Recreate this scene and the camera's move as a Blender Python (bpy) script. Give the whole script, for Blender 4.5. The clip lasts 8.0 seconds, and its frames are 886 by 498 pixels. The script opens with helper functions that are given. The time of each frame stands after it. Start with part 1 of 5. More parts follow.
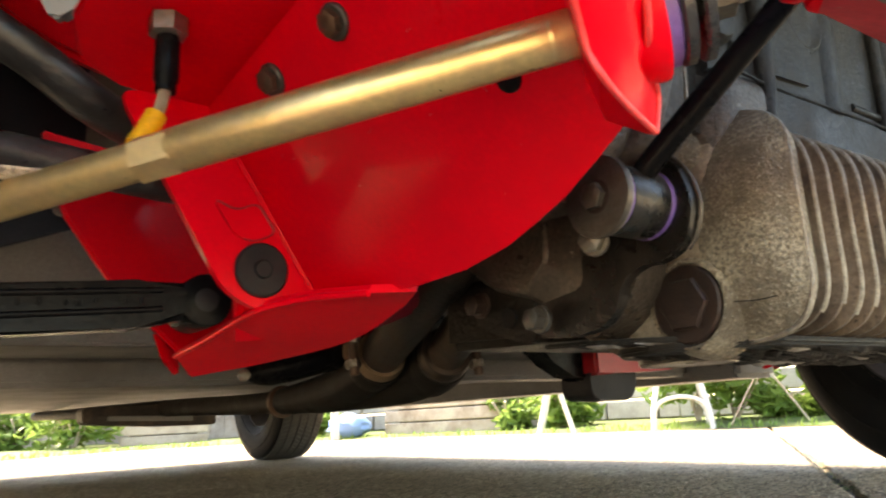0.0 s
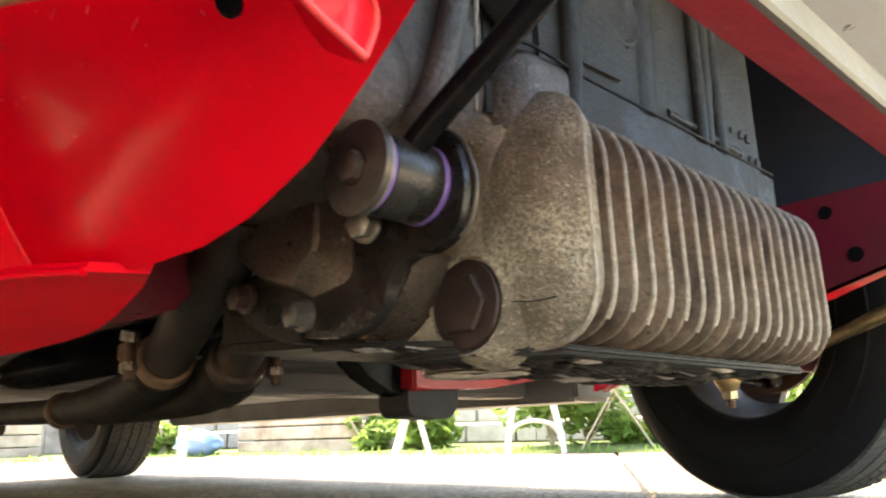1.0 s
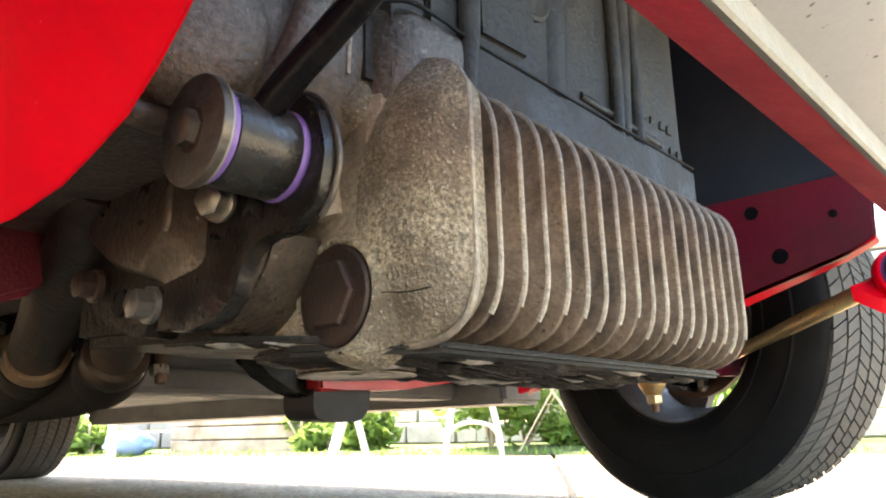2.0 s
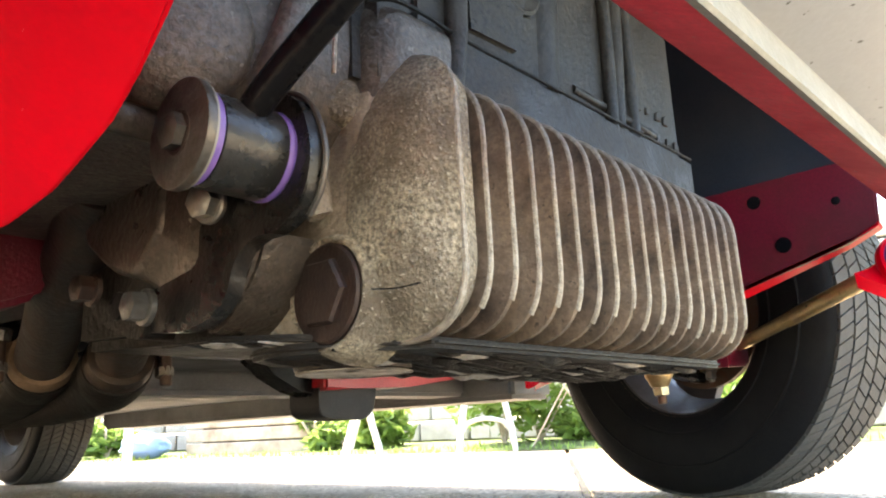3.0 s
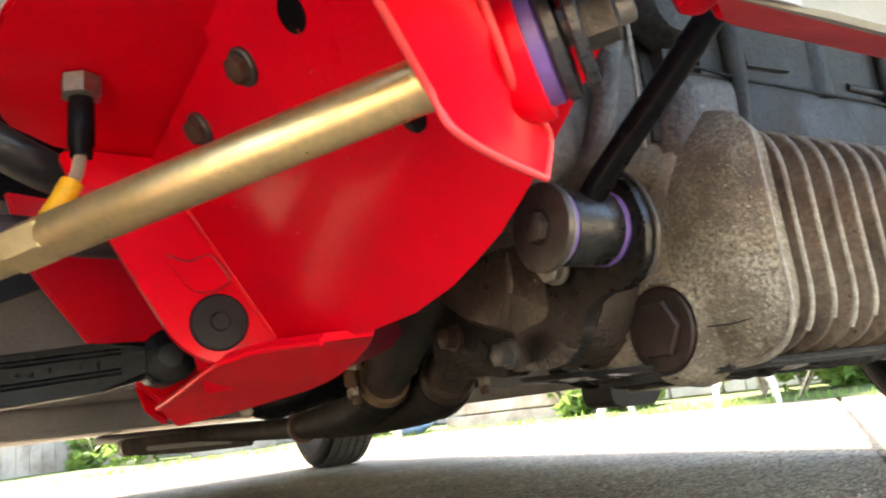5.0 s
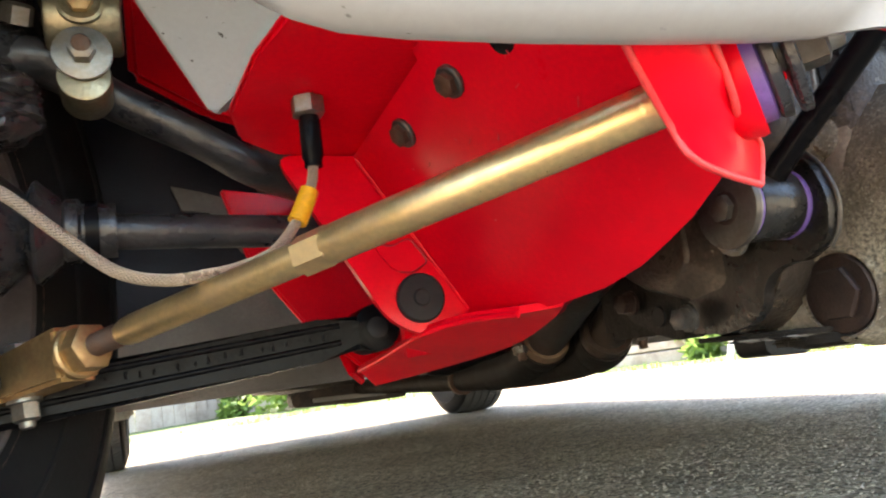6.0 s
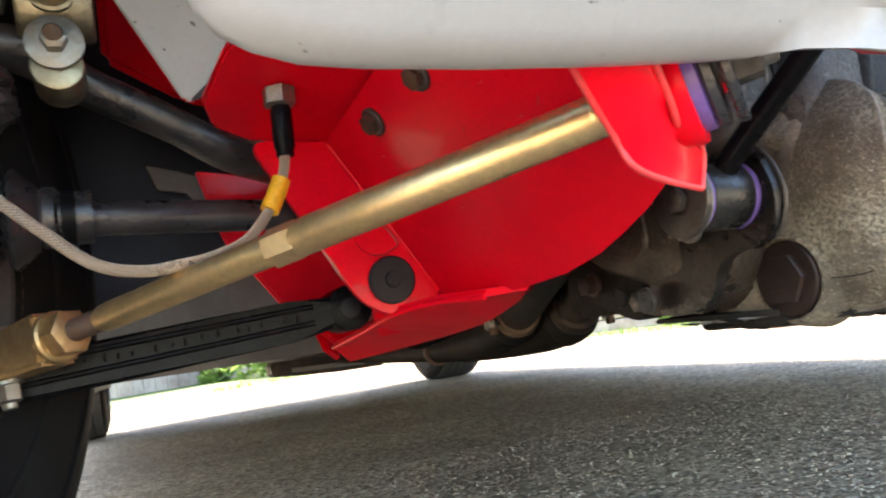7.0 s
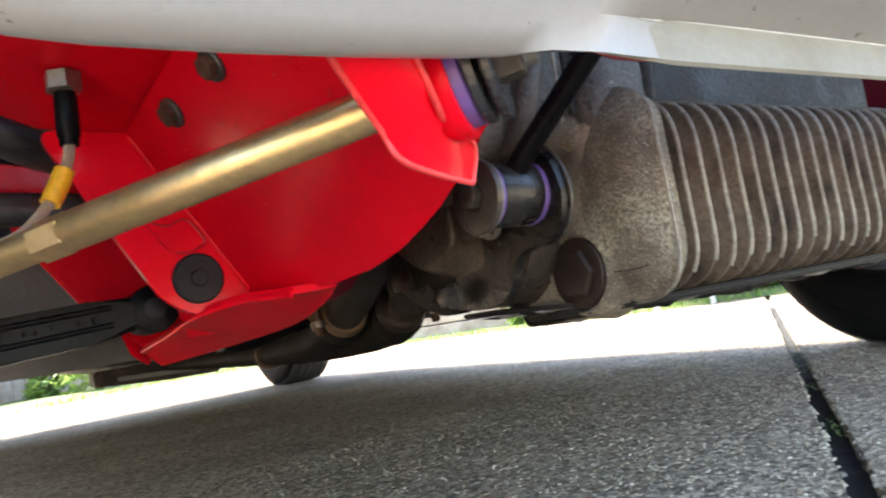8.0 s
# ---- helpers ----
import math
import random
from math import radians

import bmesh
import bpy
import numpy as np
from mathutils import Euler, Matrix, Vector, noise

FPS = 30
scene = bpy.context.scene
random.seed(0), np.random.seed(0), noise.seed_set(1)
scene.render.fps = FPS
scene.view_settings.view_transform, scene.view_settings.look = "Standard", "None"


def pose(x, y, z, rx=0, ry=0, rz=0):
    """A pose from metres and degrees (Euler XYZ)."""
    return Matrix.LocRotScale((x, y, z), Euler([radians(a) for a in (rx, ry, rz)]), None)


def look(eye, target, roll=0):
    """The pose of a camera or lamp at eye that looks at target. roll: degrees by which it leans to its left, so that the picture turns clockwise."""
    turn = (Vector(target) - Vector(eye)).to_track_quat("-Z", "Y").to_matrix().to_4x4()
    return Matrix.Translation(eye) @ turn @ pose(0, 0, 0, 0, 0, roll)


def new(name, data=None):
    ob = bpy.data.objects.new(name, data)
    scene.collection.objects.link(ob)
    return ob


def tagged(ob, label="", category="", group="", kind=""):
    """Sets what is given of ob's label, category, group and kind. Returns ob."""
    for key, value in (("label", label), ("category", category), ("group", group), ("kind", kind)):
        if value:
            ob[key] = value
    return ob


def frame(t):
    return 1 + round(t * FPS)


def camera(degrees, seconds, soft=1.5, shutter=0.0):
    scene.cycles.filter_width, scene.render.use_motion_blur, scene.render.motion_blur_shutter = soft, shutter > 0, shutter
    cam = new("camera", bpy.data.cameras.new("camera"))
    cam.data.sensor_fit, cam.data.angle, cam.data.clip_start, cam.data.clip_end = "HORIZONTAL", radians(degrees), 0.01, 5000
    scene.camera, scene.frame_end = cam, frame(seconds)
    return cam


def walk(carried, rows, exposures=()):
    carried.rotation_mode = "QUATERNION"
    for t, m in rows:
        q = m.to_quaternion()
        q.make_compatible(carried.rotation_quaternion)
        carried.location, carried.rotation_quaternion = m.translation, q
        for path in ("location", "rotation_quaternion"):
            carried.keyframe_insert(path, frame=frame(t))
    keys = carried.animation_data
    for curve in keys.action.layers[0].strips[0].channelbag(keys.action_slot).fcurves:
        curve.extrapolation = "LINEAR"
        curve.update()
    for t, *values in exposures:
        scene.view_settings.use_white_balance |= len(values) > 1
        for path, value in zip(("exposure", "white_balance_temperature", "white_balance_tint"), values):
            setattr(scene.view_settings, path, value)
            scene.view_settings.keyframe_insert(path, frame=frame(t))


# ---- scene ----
cam = camera(61.1, 8.0, 2.0, 0.3)
PATH = [
    (0, (-0.508, 0.039, 0.11), (0.632, 1.622, 0.548), -3.0),
    (0.5, (-0.457, 0.052, 0.112), (0.817, 1.521, 0.577), -2.6),
    (1, (-0.421, 0.051, 0.104), (0.959, 1.418, 0.581), -1.7),
    (1.5, (-0.377, 0.056, 0.107), (1.086, 1.333, 0.586), -0.9),
    (3, (-0.362, 0.048, 0.105), (1.092, 1.339, 0.574), -2.5),
    (3.5, (-0.37, 0.037, 0.108), (0.998, 1.419, 0.577), -3.8),
    (4, (-0.373, 0.033, 0.111), (0.887, 1.51, 0.591), -5.2),
    (4.5, (-0.407, 0.03, 0.127), (0.734, 1.607, 0.588), -6.2),
    (5, (-0.448, 0.024, 0.137), (0.572, 1.692, 0.557), -7.0),
    (6.5, (-0.52, -0.017, 0.159), (0.178, 1.838, 0.43), -8.3),
    (7, (-0.508, -0.024, 0.162), (0.284, 1.799, 0.383), -8.4),
    (7.5, (-0.495, -0.029, 0.161), (0.457, 1.719, 0.354), -8.9),
    (8, (-0.481, -0.037, 0.153), (0.641, 1.609, 0.325), -9.5),
]
walk(cam, [(t, look(eye, target, roll)) for t, eye, target, roll in PATH],
     [(0.0, 3.3, 9000, 10), (1.5, 3.8, 8200, 10), (3.5, 3.92, 8000, 10), (5.0, 3.72, 7900, 10), (6.5, 3.55, 7300, 10), (8.0, 3.26, 7050, 10)])


# ---- world and sun ----
SUN_AZ, SUN_EL = -4.0, 58.0     # degrees from +y towards +x, and above the horizon
world = bpy.data.worlds.new("sky")
scene.world = world
world.use_nodes = True
wn = world.node_tree
sky = wn.nodes.new("ShaderNodeTexSky")
sky.sky_type, sky.sun_disc = "NISHITA", False
sky.sun_elevation, sky.sun_rotation = radians(SUN_EL), radians(SUN_AZ)
wn.links.new(sky.outputs[0], wn.nodes["Background"].inputs[0])
wn.nodes["Background"].inputs[1].default_value = 0.15
sun = new("sun", bpy.data.lights.new("sun", "SUN"))
sun.data.energy, sun.data.angle, sun.data.color = 3.4, radians(22.0), (1.0, 0.95, 0.87)
sun.matrix_world = look((20 * math.sin(radians(SUN_AZ)) * math.cos(radians(SUN_EL)),
                         20 * math.cos(radians(SUN_AZ)) * math.cos(radians(SUN_EL)), 20 * math.sin(radians(SUN_EL))), (0, 0, 0))


# ---- materials ----
def mat(name, base, rough=0.5, metal=0.0, stain=None, stain_scale=18.0, stain_lo=0.45, stain_hi=0.7,
        grain=350.0, grain_amt=0.12, bump=0.15, bump_scale=400.0, coat=0.0, spec=0.5, rough_var=0.12, bump_dist=0.002, fleck=None, fleck_scale=260.0, fleck_cut=0.72):
    m = bpy.data.materials.new(name)
    m.use_nodes = True
    nt = m.node_tree
    bsdf = nt.nodes["Principled BSDF"]
    tc = nt.nodes.new("ShaderNodeTexCoord").outputs["Object"]

    def noise_tex(scale, detail=4.0, rough_=0.6):
        n = nt.nodes.new("ShaderNodeTexNoise")
        n.inputs["Scale"].default_value, n.inputs["Detail"].default_value, n.inputs["Roughness"].default_value = scale, detail, rough_
        nt.links.new(tc, n.inputs["Vector"])
        return n.outputs["Fac"]

    def ramp(fac, lo, hi, a=0.0, b=1.0):
        r = nt.nodes.new("ShaderNodeMapRange")
        r.inputs["From Min"].default_value, r.inputs["From Max"].default_value = lo, hi
        r.inputs["To Min"].default_value, r.inputs["To Max"].default_value = a, b
        nt.links.new(fac, r.inputs["Value"])
        return r.outputs["Result"]

    def mix(fac, a, b):
        x = nt.nodes.new("ShaderNodeMix")
        x.data_type = "RGBA"
        nt.links.new(fac, x.inputs["Factor"])
        for sock, v in ((x.inputs["A"], a), (x.inputs["B"], b)):
            if isinstance(v, tuple):
                sock.default_value = (*v, 1.0)
            else:
                nt.links.new(v, sock)
        return x.outputs["Result"]
    dark = tuple(c * (1 - grain_amt) for c in base)
    lite = tuple(min(1.0, c * (1 + grain_amt)) for c in base)
    fine = noise_tex(grain, 3.0)
    col = mix(ramp(fine, 0.35, 0.65), dark, lite)
    broad = noise_tex(stain_scale, 6.0, 0.65)
    if stain:
        col = mix(ramp(broad, stain_lo, stain_hi), col, stain)
    if fleck:
        col = mix(ramp(noise_tex(fleck_scale, 2.0), fleck_cut, fleck_cut + 0.04), col, fleck)
    nt.links.new(col, bsdf.inputs["Base Color"])
    nt.links.new(ramp(broad, 0.3, 0.7, max(0.03, rough - rough_var), min(1.0, rough + rough_var)), bsdf.inputs["Roughness"])
    bsdf.inputs["Metallic"].default_value = metal
    bsdf.inputs["Coat Weight"].default_value = coat
    bsdf.inputs["Specular IOR Level"].default_value = spec
    bsdf.inputs["Coat Roughness"].default_value = 0.08
    if bump:
        b = nt.nodes.new("ShaderNodeBump")
        b.inputs["Strength"].default_value, b.inputs["Distance"].default_value = bump, bump_dist
        nt.links.new(noise_tex(bump_scale, 4.0), b.inputs["Height"])
        nt.links.new(b.outputs[0], bsdf.inputs["Normal"])
    return m


RED = mat("red_paint", (0.72, 0.0030, 0.016), 0.30, 0.0, spec=0.08, stain=(0.63, 0.0035, 0.016), stain_scale=14, bump=0.05, bump_scale=60, coat=0.09, rough_var=0.03, grain_amt=0.05)
DARK_RED = mat("dark_red_paint", (0.36, 0.006, 0.014), 0.45, 0.0, stain=(0.24, 0.012, 0.02), bump=0.2)
# darker copy of the subframe red, with shade put into its colour
SHADED_RED = mat("shaded_red_paint", (0.12, 0.005, 0.016), 0.4, 0.0, spec=0.3, stain=(0.08, 0.006, 0.010), bump=0.3)
DUSTY_RED = mat("dust_filmed_red_paint", (0.62, 0.030, 0.055), 0.5, 0.0, spec=0.3, stain=(0.50, 0.04, 0.055), stain_scale=22, bump=0.15, bump_scale=160, fleck=(0.42, 0.14, 0.13), fleck_scale=200, fleck_cut=0.70)
# pale red for scratches and chips, and for highlights painted on the ear
PALE_RED = mat("scuffed_and_highlit_red_paint", (0.66, 0.045, 0.048), 0.45, 0.0, stain=(0.62, 0.02, 0.03), stain_scale=60, bump=0.2)
OLIVE = mat("olive_zinc_steel", (0.30, 0.262, 0.175), 0.38, 0.85, stain=(0.20, 0.172, 0.12), stain_scale=60, bump=0.2, bump_scale=300)
GOLD = mat("zinc_passivated_steel", (0.80, 0.57, 0.27), 0.37, 0.9, stain=(0.62, 0.43, 0.25), stain_scale=55, stain_lo=0.42, stain_hi=0.72, bump=0.12, bump_scale=220, grain_amt=0.06,
           fleck=(0.30, 0.20, 0.10), fleck_scale=700, fleck_cut=0.73)
CAST = mat("weathered_cast_aluminium", (0.36, 0.297, 0.212), 0.42, 0.35, stain=(0.17, 0.130, 0.090), stain_scale=26, stain_lo=0.40, stain_hi=0.64, bump=1.0, bump_scale=520, bump_dist=0.0050,
           grain_amt=0.65, grain=460, fleck=(0.48, 0.41, 0.31), fleck_scale=520, fleck_cut=0.64, rough_var=0.16)
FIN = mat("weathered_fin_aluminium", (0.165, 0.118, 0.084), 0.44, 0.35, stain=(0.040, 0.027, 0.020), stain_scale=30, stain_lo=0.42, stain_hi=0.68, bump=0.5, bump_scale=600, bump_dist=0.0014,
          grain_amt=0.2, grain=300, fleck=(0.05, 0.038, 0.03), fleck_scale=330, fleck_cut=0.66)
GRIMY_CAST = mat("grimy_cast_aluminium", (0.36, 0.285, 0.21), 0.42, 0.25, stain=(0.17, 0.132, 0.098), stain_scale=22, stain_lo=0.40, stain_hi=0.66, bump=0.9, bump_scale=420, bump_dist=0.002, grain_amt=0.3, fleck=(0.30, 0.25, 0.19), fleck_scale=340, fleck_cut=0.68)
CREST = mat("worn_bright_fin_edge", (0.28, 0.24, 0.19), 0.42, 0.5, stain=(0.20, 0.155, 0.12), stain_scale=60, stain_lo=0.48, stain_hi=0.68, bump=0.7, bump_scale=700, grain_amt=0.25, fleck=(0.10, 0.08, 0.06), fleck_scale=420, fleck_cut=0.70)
# casing between the fins, browner and darker than the fins
GULLY = mat("brown_cast_aluminium", (0.13, 0.084, 0.064), 0.45, 0.35, stain=(0.06, 0.040, 0.032), stain_scale=40, bump=0.8, bump_scale=520, bump_dist=0.002, grain_amt=0.35, fleck=(0.030, 0.022, 0.018), fleck_scale=280, fleck_cut=0.65)
SCRAPE = mat("scraped_bright_metal", (0.42, 0.38, 0.33), 0.4, 0.8, stain=(0.08, 0.065, 0.05), stain_scale=60, bump=0.5, bump_scale=240)
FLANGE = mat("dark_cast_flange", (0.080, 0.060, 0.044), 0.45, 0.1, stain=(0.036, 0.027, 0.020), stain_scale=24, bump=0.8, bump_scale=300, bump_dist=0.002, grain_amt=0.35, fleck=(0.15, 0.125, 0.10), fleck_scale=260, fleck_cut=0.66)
OILY = mat("oily_cast_metal", (0.075, 0.057, 0.044), 0.34, 0.4, stain=(0.036, 0.028, 0.022), stain_scale=30, bump=0.6, bump_scale=260, grain_amt=0.3,
           fleck=(0.28, 0.25, 0.2), fleck_scale=240, fleck_cut=0.72)
IRON = mat("black_oiled_steel", (0.007, 0.006, 0.005), 0.30, 0.0, spec=0.35, stain=(0.018, 0.013, 0.010), stain_scale=55, stain_lo=0.52, bump=0.3, bump_scale=300)
SOOT = mat("sooty_black_pipe", (0.010, 0.009, 0.008), 0.6, 0.0, spec=0.12, stain=(0.02, 0.015, 0.012), stain_scale=40, bump=0.5, bump_scale=260)
GRIME = mat("oil_grime", (0.008, 0.0065, 0.0055), 0.5, 0.0, spec=0.12, stain=(0.020, 0.016, 0.013), stain_scale=50, bump=0.7, bump_scale=220)
WASHER = mat("dull_dark_steel", (0.080, 0.072, 0.064), 0.40, 0.6, stain=(0.05, 0.034, 0.024), stain_scale=70, stain_lo=0.5, bump=0.25, bump_scale=400)
MOSS = mat("moss", (0.07, 0.105, 0.03), 0.85, 0.0, stain=(0.17, 0.18, 0.05), bump=0.4)
WALLPAINT = mat("grey_render", (0.34, 0.33, 0.31), 0.85, 0.0, stain=(0.28, 0.27, 0.25), stain_scale=1.5, bump=0.3, bump_scale=60)
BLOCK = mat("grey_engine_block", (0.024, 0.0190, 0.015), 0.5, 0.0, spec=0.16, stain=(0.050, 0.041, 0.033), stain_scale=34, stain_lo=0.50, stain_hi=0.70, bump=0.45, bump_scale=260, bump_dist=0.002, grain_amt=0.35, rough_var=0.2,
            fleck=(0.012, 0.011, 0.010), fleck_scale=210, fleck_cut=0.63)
BLACK = mat("satin_black_paint", (0.005, 0.005, 0.006), 0.26, 0.0, spec=0.07, stain=(0.008, 0.0075, 0.007), stain_scale=30, bump=0.2, bump_scale=200)
RUBBER = mat("black_rubber", (0.012, 0.012, 0.015), 0.5, 0.0, spec=0.2, stain=(0.03, 0.03, 0.03), bump=0.25, bump_scale=500)
CHASSIS = mat("grimy_black_casting", (0.020, 0.020, 0.023), 0.32, 0.0, spec=0.55, stain=(0.05, 0.046, 0.046), stain_scale=30, bump=0.5, bump_scale=160)
BOOT = mat("ribbed_rubber", (0.022, 0.021, 0.023), 0.30, 0.0, spec=0.6, stain=(0.045, 0.042, 0.042), stain_scale=40, bump=0.35, bump_scale=180)
SLEEVE = mat("worn_satin_black_paint", (0.013, 0.0125, 0.012), 0.30, 0.0, spec=0.45, stain=(0.024, 0.022, 0.019), stain_scale=60, bump=0.25, bump_scale=300)
TYRE = mat("tyre_sidewall", (0.008, 0.008, 0.009), 0.6, 0.0, spec=0.06, stain=(0.013, 0.013, 0.013), bump=0.2)
TREAD = mat("tyre_tread_rubber", (0.034, 0.034, 0.033), 0.8, 0.0, stain=(0.06, 0.057, 0.053), bump=0.3, bump_scale=500)
STEEL = mat("zinc_plated_bolt", (0.27, 0.26, 0.235), 0.40, 0.9, stain=(0.25, 0.2, 0.15), stain_scale=120, bump=0.2, bump_scale=600)
RUSTY = mat("rusty_brown_steel", (0.085, 0.052, 0.037), 0.55, 0.5, stain=(0.11, 0.05, 0.025), stain_scale=110, bump=0.4, bump_scale=500)
PLUG = mat("brown_oiled_plug", (0.032, 0.017, 0.013), 0.45, 0.4, stain=(0.015, 0.010, 0.008), stain_scale=80, bump=0.4, bump_scale=500)
PURPLE = mat("purple_polyurethane", (0.13, 0.075, 0.27), 0.4, 0.0, bump=0.1)
WHITE = mat("white_car_paint", (0.275, 0.278, 0.285), 0.35, 0.0, spec=0.3, stain=(0.245, 0.247, 0.25), stain_scale=6, bump=0.06, bump_scale=90, coat=0.08, grain_amt=0.03,
            fleck=(0.05, 0.045, 0.04), fleck_scale=150, fleck_cut=0.70)
# lighter white that paints the highlight on the valance crease
GLINT = mat("crease_highlight_white", (0.55, 0.55, 0.54), 0.3, 0.0, bump=0.1, grain_amt=0.03)
CREAM = mat("cream_sealer", (0.22, 0.21, 0.18), 0.5, 0.0, stain=(0.18, 0.165, 0.13), bump=0.2, grain_amt=0.06)
UNDER = mat("grey_underbody_paint", (0.155, 0.152, 0.148), 0.6, 0.0, stain=(0.10, 0.097, 0.093), stain_scale=8, bump=0.2, bump_scale=120)
EXHAUST = mat("sooty_exhaust_steel", (0.022, 0.017, 0.014), 0.42, 0.2, spec=0.35, stain=(0.075, 0.050, 0.035), stain_scale=38, bump=0.4, bump_scale=260, grain_amt=0.25)
RUST = mat("orange_rust_flange", (0.15, 0.095, 0.055), 0.75, 0.2, stain=(0.23, 0.15, 0.095), stain_scale=90, bump=0.5)
BRAID = mat("braided_steel_hose", (0.42, 0.345, 0.265), 0.36, 0.6, bump=0.3, bump_scale=1400, grain_amt=0.15, grain=1400)
FORK = mat("dull_gold_zinc", (0.42, 0.29, 0.14), 0.45, 0.85, stain=(0.34, 0.20, 0.10), stain_scale=60, bump=0.25, bump_scale=300)
YELLOW = mat("yellow_sleeve", (0.75, 0.40, 0.02), 0.45, 0.0, bump=0.1)
RIM = mat("silver_wheel_paint", (0.085, 0.076, 0.076), 0.6, 0.0, spec=0.2, stain=(0.065, 0.058, 0.058), bump=0.15)
NAVY = mat("dark_blue_inner_panel", (0.016, 0.021, 0.034), 0.5, 0.0, spec=0.2, stain=(0.024, 0.028, 0.040), bump=0.2)
LEAF = mat("leaves", (0.12, 0.22, 0.04), 0.55, 0.0, stain=(0.19, 0.30, 0.06), stain_scale=9, bump=0.0, grain_amt=0.3, grain=30)
LEAF.node_tree.nodes["Principled BSDF"].inputs["Base Color"].default_value = (0.12, 0.22, 0.03, 1)
_t = LEAF.node_tree.nodes.new("ShaderNodeBsdfTranslucent")
_t.inputs["Color"].default_value = (0.22, 0.32, 0.09, 1)
_m = LEAF.node_tree.nodes.new("ShaderNodeMixShader")
_m.inputs[0].default_value = 0.5
LEAF.node_tree.links.new(LEAF.node_tree.nodes["Principled BSDF"].outputs[0], _m.inputs[1])
LEAF.node_tree.links.new(_t.outputs[0], _m.inputs[2])
LEAF.node_tree.links.new(_m.outputs[0], LEAF.node_tree.nodes["Material Output"].inputs["Surface"])
GRASS = mat("lawn_grass", (0.06, 0.10, 0.02), 0.8, 0.0, stain=(0.10, 0.10, 0.035), stain_scale=5, bump=0.0)
STONE = mat("garden_wall_stone", (0.42, 0.385, 0.34), 0.85, 0.0, stain=(0.30, 0.27, 0.235), stain_scale=7, bump=0.6, bump_scale=40)
TIMBER = mat("weathered_timber", (0.44, 0.37, 0.30), 0.8, 0.0, stain=(0.25, 0.19, 0.145), stain_scale=6, bump=0.3, bump_scale=60)
CHAIRWHITE = mat("white_garden_metal", (0.52, 0.51, 0.49), 0.4, 0.0, bump=0.1)
BLUE = mat("blue_plastic", (0.18, 0.30, 0.55), 0.5, 0.0, bump=0.1)


def asphalt():
    m = bpy.data.materials.new("worn_asphalt")
    m.use_nodes = True
    nt = m.node_tree
    bsdf = nt.nodes["Principled BSDF"]
    tc = nt.nodes.new("ShaderNodeTexCoord").outputs["Object"]
    vor = nt.nodes.new("ShaderNodeTexVoronoi")
    vor.inputs["Scale"].default_value = 190.0
    nt.links.new(tc, vor.inputs["Vector"])
    bw = nt.nodes.new("ShaderNodeSeparateColor")
    nt.links.new(vor.outputs["Color"], bw.inputs[0])
    cr = nt.nodes.new("ShaderNodeValToRGB")
    cr.color_ramp.elements[0].position, cr.color_ramp.elements[0].color = 0.0, (0.115, 0.088, 0.058, 1)
    cr.color_ramp.elements[1].position, cr.color_ramp.elements[1].color = 1.0, (0.58, 0.46, 0.325, 1)
    mid = cr.color_ramp.elements.new(0.6)
    mid.color = (0.34, 0.265, 0.180, 1)
    nt.links.new(bw.outputs[0], cr.inputs[0])
    big = nt.nodes.new("ShaderNodeTexNoise")
    big.inputs["Scale"].default_value, big.inputs["Detail"].default_value = 3.0, 6.0
    nt.links.new(tc, big.inputs["Vector"])
    mx = nt.nodes.new("ShaderNodeMix")
    mx.data_type, mx.blend_type = "RGBA", "MULTIPLY"
    mx.inputs["Factor"].default_value = 1.0
    nt.links.new(cr.outputs[0], mx.inputs["A"])
    mr = nt.nodes.new("ShaderNodeMapRange")
    mr.inputs["From Min"].default_value, mr.inputs["From Max"].default_value = 0.3, 0.7
    mr.inputs["To Min"].default_value, mr.inputs["To Max"].default_value = 0.75, 1.25
    nt.links.new(big.outputs["Fac"], mr.inputs["Value"])
    nt.links.new(mr.outputs["Result"], mx.inputs["B"])
    nt.links.new(mx.outputs["Result"], bsdf.inputs["Base Color"])
    bsdf.inputs["Roughness"].default_value = 0.85
    bp = nt.nodes.new("ShaderNodeBump")
    bp.inputs["Strength"].default_value, bp.inputs["Distance"].default_value = 0.8, 0.003
    nt.links.new(vor.outputs["Distance"], bp.inputs["Height"])
    nt.links.new(bp.outputs[0], bsdf.inputs["Normal"])
    return m


ASPHALT = asphalt()
TAR = mat("black_tar_joint", (0.012, 0.012, 0.012), 0.95, 0.0, stain=(0.03, 0.028, 0.025), bump=0.6, bump_scale=150)


# ---- building helpers ----
BASE = {}


def thing(name, at, label, category, group="", kind=""):
    e = new(name)
    e.empty_display_size = 0.05
    e.location = at
    BASE[e.name] = Vector(at)
    return tagged(e, label, category, group, kind)


